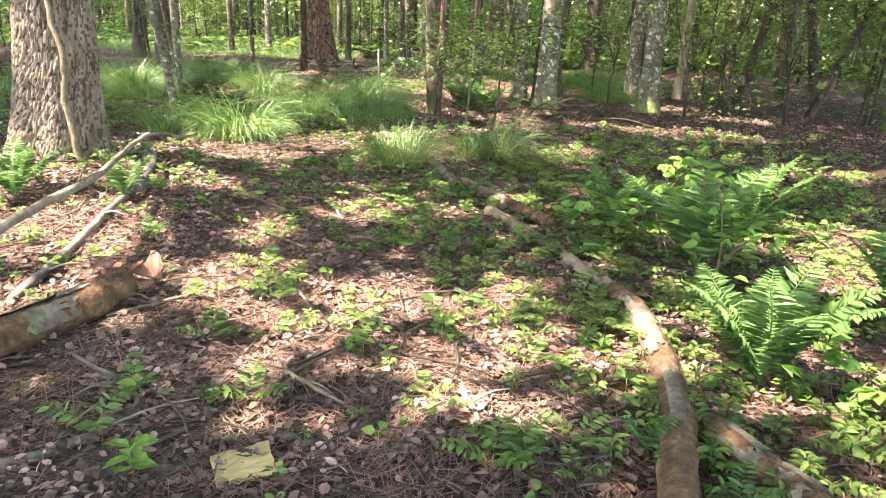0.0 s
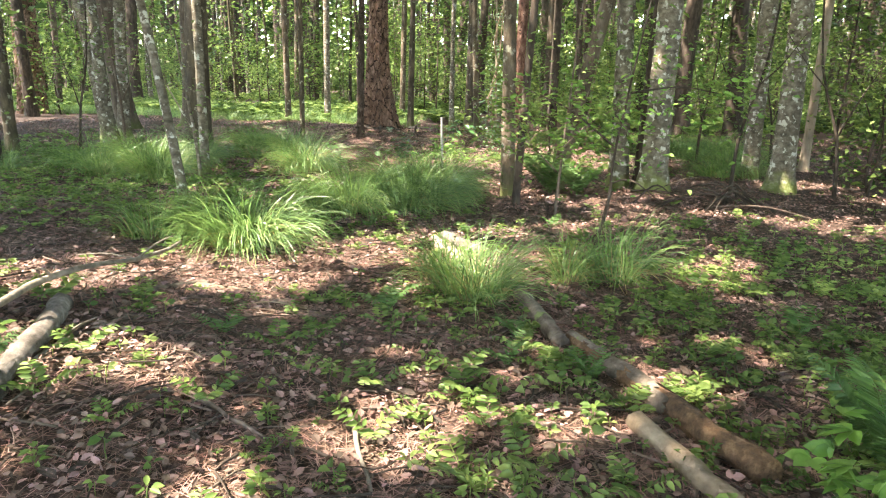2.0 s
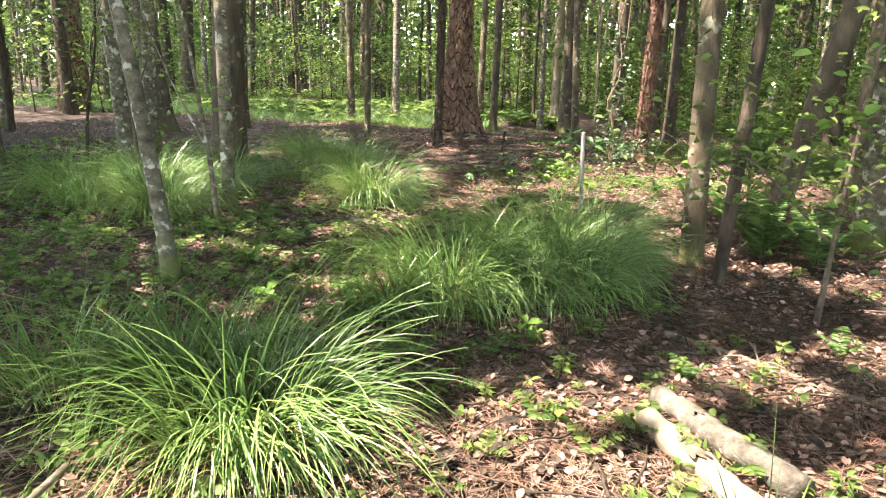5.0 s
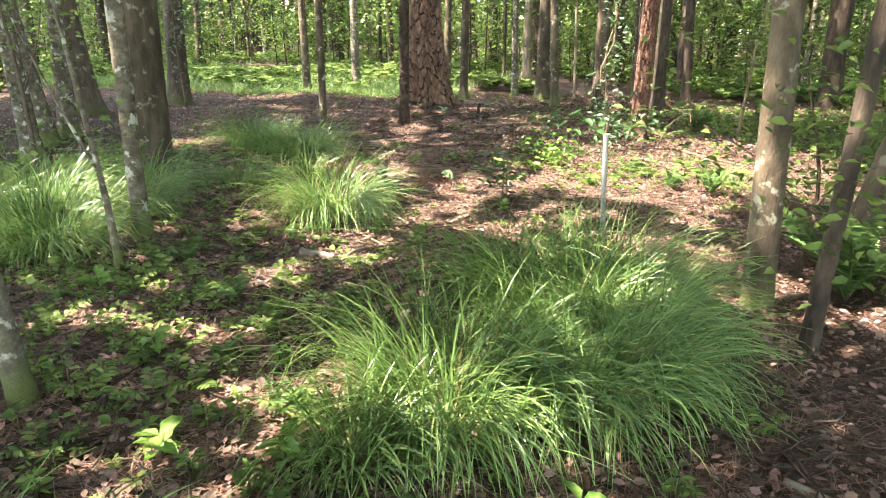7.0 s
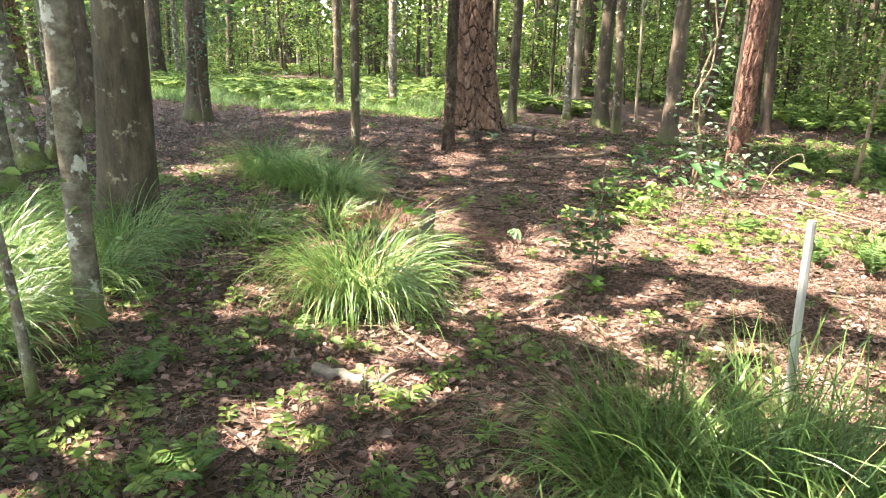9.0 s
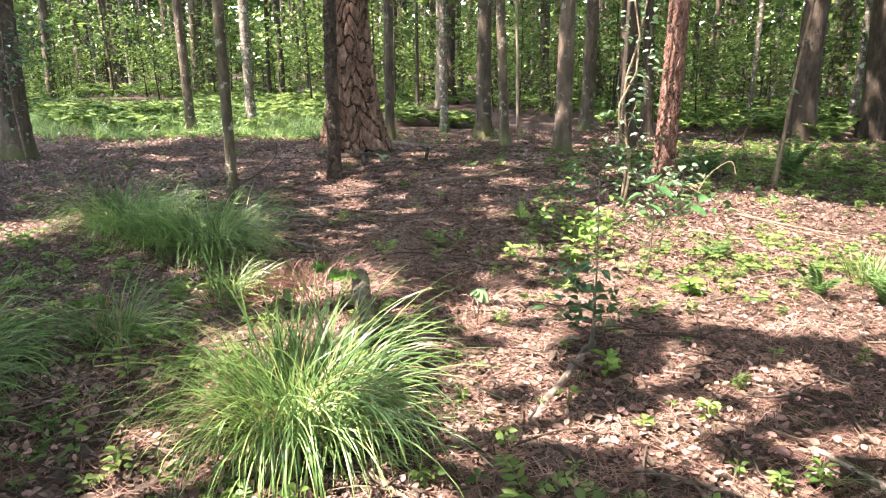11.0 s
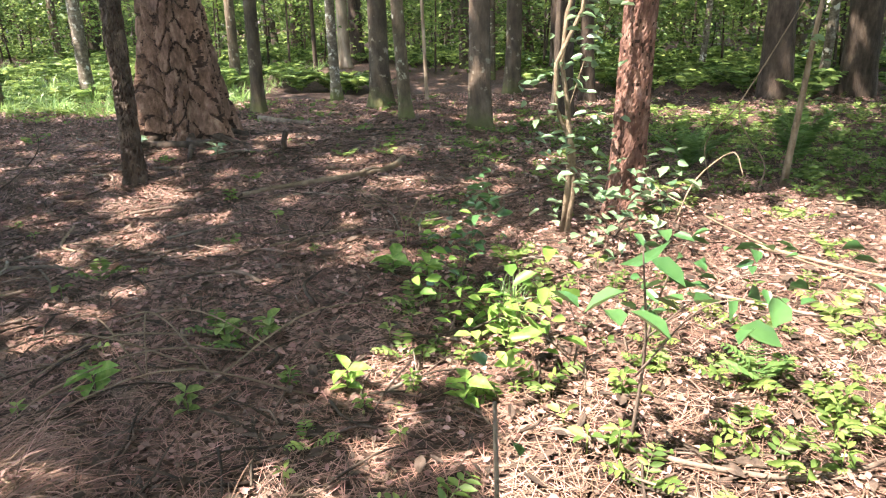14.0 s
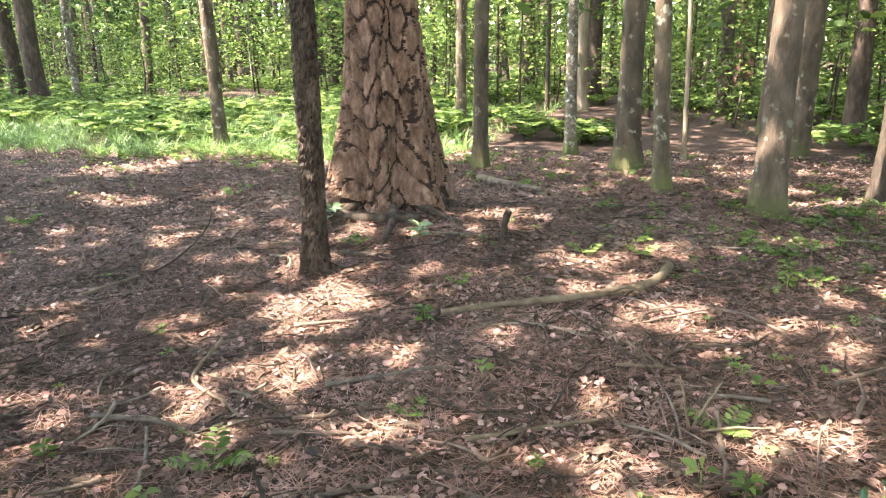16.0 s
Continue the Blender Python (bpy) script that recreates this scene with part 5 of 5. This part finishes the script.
# ---------------------------------------------------------------- undergrowth and litter nobody could count
def path_x(y):
    return np.interp(y, (0, 4, 7, 10, 14, 20, 26), (4.8, 3.6, 2.2, 0.2, -0.3, -1.6, -3.0))


def scatter(n, reach=5.5, lo=1.2, hi=25.0):
    y = rng.uniform(lo, hi, n)
    return path_x(y) + rng.normal(0, reach * 0.55, n), y


ZONES = ((5.5, 5.0, 1.3, 1.6, 1.0), (4.4, 4.8, 0.7, 0.9, 0.22), (4.2, 6.5, 1.2, 1.0, 0.9), (6.0, 8.0, 1.5, 1.5, 0.7), (-0.3, 9.9, 1.1, 1.2, 0.7), (-2.5, 9.2, 1.5, 1.2, 0.8), (1.2, 15.2, 0.8, 0.8, 0.42), (2.5, 14.9, 0.8, 0.5, 0.5), (0.3, 14.9, 0.4, 0.4, 0.2), (-3.8, 12.5, 1.6, 1.6, 0.8), (3.2, 20.5, 2.0, 1.5, 0.9), (1.3, 8.6, 0.8, 0.6, 0.4), (3.4, 2.6, 1.6, 1.3, 0.07), (6.0, 3.0, 0.8, 1.0, 0.9), (1.0, 4.3, 0.8, 0.7, 0.7), (0.3, 16.0, 0.4, 0.5, 0.3), (5.0, 18.8, 1.3, 0.9, 0.9), (3.0, 5.4, 1.0, 0.8, 0.22), (-6.5, 11.5, 2.0, 2.0, 0.7), (-7, 23.5, 2.5, 0.8, 0.7))


def zone(x, y):
    d = np.full(x.shape, 0.014)
    for cx, cy, ex, ey, k in ZONES:
        d += k * np.exp(-0.5 * (((x - cx) / ex) ** 2 + ((y - cy) / ey) ** 2))
    return np.clip(d, 0, 1)


shapes = [seedling_shape(5, 0.06, 0.042, 0.022, 1), seedling_shape(4, 0.08, 0.058, 0.032, 2), seedling_shape(6, 0.09, 0.046, 0.02, 3, 3), seedling_shape(3, 0.05, 0.05, 0.036, 4),
          join(*[frond_shape(0.2, 8, 0.06, 0.9, k, 0.4, lift=0.9) if k == 0 else stamp(*frond_shape(0.2, 8, 0.06, 0.9, k, 0.4, lift=0.9), np.zeros((1, 3)), np.array((2.1 * k,)), np.ones(1)) for k in range(3)])]
bits = []
for k, (V, F) in enumerate(shapes):
    n = (7500, 3600, 7000, 4500, 6500)[k]
    x, y = rng.uniform(-9, 8, n), rng.uniform(1.5, 25, n)
    ok = rng.uniform(size=n) < zone(x, y)
    x, y = x[ok], y[ok]
    bits.append(stamp(V, F, np.stack([x, y, gz(x, y)], -1), rng.uniform(0, 6.28, len(x)), rng.uniform(0.45, 1.15, len(x))))
tagged(new("seedlings", quads("seedlings", *join(*bits), M_SEED)), "low green seedlings covering the forest floor", "undergrowth", kind="stuff")

x, y = scatter(190000)
n = 80000
sx = np.where(rng.uniform(size=n) < 0.62, rng.uniform(-13, -3.5, n), rng.uniform(4.0, 11.0, n))
sy = rng.uniform(7.0, 25.0, n)
ok = np.abs(sx - path_x(sy)) > 2.5
x, y = np.concatenate([x, sx[ok]]), np.concatenate([y, sy[ok]])
D = rand_dirs(len(x), -0.15, 0.3)
ln = rng.uniform(0.014, 0.05, len(x)) * np.where((y > 13.3) & (y < 15.5), 0.8, 1.0)
tagged(new("leaf_litter", quads("leaf_litter", *leaves(np.stack([x, y, gz(x, y) + rng.uniform(0.004, 0.034, len(x))], -1), D, ln, ln * rng.uniform(0.4, 0.75, len(x)), fold=0.16, droop=-0.1), M_LITTER, smooth=False)),
       "dry brown fallen leaves covering the ground", "leaf litter", kind="stuff")

x, y = scatter(300000, 5.0, 1.2, 24.0)
n = len(x)
a = rng.uniform(0, 2 * np.pi, n)
ln = rng.uniform(0.05, 0.17, n) / 2
wd = rng.uniform(0.0009, 0.0018, n)
C = np.stack([x, y, gz(x, y) + rng.uniform(0.006, 0.028, n) + np.where(y > 13, 0.005, 0)], -1)
A = np.stack([np.cos(a), np.sin(a), rng.normal(0, 0.12, n)], -1) * ln[:, None]
S = np.stack([-np.sin(a), np.cos(a), np.zeros(n)], -1) * wd[:, None]
V = np.stack([C - A - S, C - A + S, C + A + S, C + A - S], 1)
tagged(new("pine_needles", quads("pine_needles", V, np.arange(4 * n).reshape(-1, 4), M_NEEDLE)), "reddish brown dry pine needles on the ground", "pine needles", kind="stuff")

n = 8000
x, y = scatter(n, 4.5, 1.4, 23.0)
ln = rng.uniform(0.03, 0.10, n)
tagged(new("bark_chips", quads("bark_chips", *leaves(np.stack([x, y, gz(x, y) + rng.uniform(0.02, 0.04, n)], -1), rand_dirs(n, -0.15, 0.25), ln, ln * rng.uniform(0.25, 0.5, n), fold=0.2, droop=-0.05), M_DARK, smooth=False)), "dark bark chips and scraps on the ground", "bark chips", kind="stuff")

bits = []
x, y = scatter(4500, 5.0, 1.4, 24.0)
for px, py in zip(x, y):
    a, ln = rng.uniform(0, 6.28), rng.uniform(0.08, 0.32)
    d = np.array((math.cos(a), math.sin(a), rng.normal(0, 0.08))) * ln / 2
    c = np.array((px, py, float(gz(px, py)) + rng.uniform(0.012, 0.035)))
    bits.append(tube([c - d, c + (rng.normal() * 0.02, rng.normal() * 0.02, 0.004), c + d], rng.uniform(0.002, 0.0055), 4))
tagged(new("twig_litter", quads("twig_litter", *join(*bits), M_TWIG)), "small broken twigs scattered over the litter", "twigs", kind="stuff")

bits = []
x, y = scatter(1500, 4.0, 1.6, 21.0)
for px, py in zip(x, y):
    a, ln, w = rng.uniform(0, 6.28), rng.uniform(0.14, 0.5), rng.normal() * 0.12
    d, sd = np.array((math.cos(a), math.sin(a), 0)) * ln / 2, np.array((-math.sin(a), math.cos(a), 0)) * w * ln
    c = np.array((px, py, float(gz(px, py)) + rng.uniform(0.018, 0.04)))
    bits.append(tube(smooth_line([c - d, c - d * 0.3 + sd, c + d * 0.4 + sd * 0.5 + (0, 0, 0.012), c + d], 6), np.linspace(rng.uniform(0.004, 0.008), 0.0025, 6), 5))
tagged(new("dark_twig_litter", quads("dark_twig_litter", *join(*bits), M_DARK)), "dark crooked dead twigs lying in the litter", "twigs", kind="stuff")

# bright ferny undergrowth in the open wood beyond
V, F = join(*[stamp(*frond_shape(0.55, 9, 0.16, 0.9, k, 0.42, lift=1.0), np.zeros((1, 3)), np.array((1.05 * k,)), np.array((1.0 - 0.06 * k,))) for k in range(6)])
n = 2600
y = 23.8 + rng.gamma(1.6, 9.0, n)
x = rng.uniform(-1, 1, n) * (12 + 0.62 * (y - 14)) - 0.25 * (y - 14)
ok = (np.sin(x * 0.55 + 1.2 * np.sin(y * 0.4)) + np.sin(y * 0.6 + x * 0.2) > -0.7) & ~((np.abs(x + 2.5) < 4) & (y < 26))
x, y = x[ok], y[ok]
tagged(new("fern_undergrowth", quads("fern_undergrowth", *stamp(V, F, np.stack([x, y, gz(x, y)], -1), rng.uniform(0, 6.28, len(x)), rng.uniform(0.7, 1.5, len(x))), M_FARLEAF)),
       "bright sunlit ferns and low growth deep in the wood", "undergrowth", kind="stuff")


# low bright grass in the clearing beyond the big pine
V, F = blades(26, 0.12, 0.3, 0.012, 77, 1.3, k=5)
n = 1500
x, y = rng.uniform(-20, -3.8, n), 22.6 + rng.gamma(1.5, 3.0, n)
tagged(new("clearing_grass", quads("clearing_grass", *stamp(V, F, np.stack([x, y, gz(x, y)], -1), rng.uniform(0, 6.28, n), rng.uniform(0.6, 1.4, n)), M_GRASS)), "low sunlit grass in a clearing", "grass", kind="stuff")

# understorey bushes: young leafy trees between the trunks
def bush_shape(seed, h, n):
    q = np.random.default_rng(seed)
    c = q.normal(size=(22, 3)) * (0.75, 0.75, h * 0.26) + (0, 0, h * 0.55)
    c[:, 2] = np.clip(c[:, 2], 0.25, h)
    P = c[q.integers(0, 22, n)] + q.normal(size=(n, 3)) * 0.24
    return quads("foliage", *leaves(P, rand_dirs(n, -0.5, 0.3, q), q.uniform(0.07, 0.16, n), q.uniform(0.045, 0.09, n), r=q), M_FARLEAF), quads("stem", *tube(smooth_line([(0, 0, -0.05), (0.1, 0.05, h * 0.5), (0.0, 0.1, h * 0.95)], 9), np.linspace(0.03, 0.008, 9), 6, 0.08, seed), M_DARK)


BUSHES = [bush_shape(70 + k, h, n) for k, (h, n) in enumerate(((1.6, 420), (2.6, 620), (3.8, 800), (5.0, 950)))]
done = 0
while done < 270:
    y = rng.uniform(25.5, 70)
    x = rng.uniform(-1, 1) * (9 + 0.62 * (y - 12)) - 0.25 * (y - 14)
    if done < 34:
        x, y = rng.choice((-1, 1)) * rng.uniform(6.5, 14), rng.uniform(9, 24)
        if x < 0:
            x -= 2.5
    if -15 < x < -3.5 and 20 < y < 31:
        continue
    if min((x - a) ** 2 + (y - b) ** 2 for a, b in spots) < 0.5:
        continue
    fo, stm = BUSHES[rng.integers(0, 4)]
    e = thing("understorey_bush", x, y, float(gz(x, y)), "leafy green understorey bush between the trunks", "bush", "understorey bushes")
    e.matrix_basis = pose(x, y, float(gz(x, y)), 0, 0, rng.uniform(0, 360)) @ Matrix.Scale(rng.uniform(0.8, 1.3), 4)
    part("stem", stm, e)
    part("foliage", fo, e)
    done += 1

# the edge of the wood, far off
n = 40000
a = rng.uniform(-1.15, 1.15, n)
d = rng.uniform(72, 100, n)
P = np.stack([np.sin(a) * d - 18, np.cos(a) * d + 5, rng.uniform(0, 26, n) ** 1.0], -1)
tagged(new("distant_woods", quads("distant_woods", *leaves(P, rand_dirs(n), rng.uniform(0.8, 1.9, n), rng.uniform(0.6, 1.2, n)), M_FARLEAF)), "distant sunlit foliage closing the wood", "woods", kind="stuff")
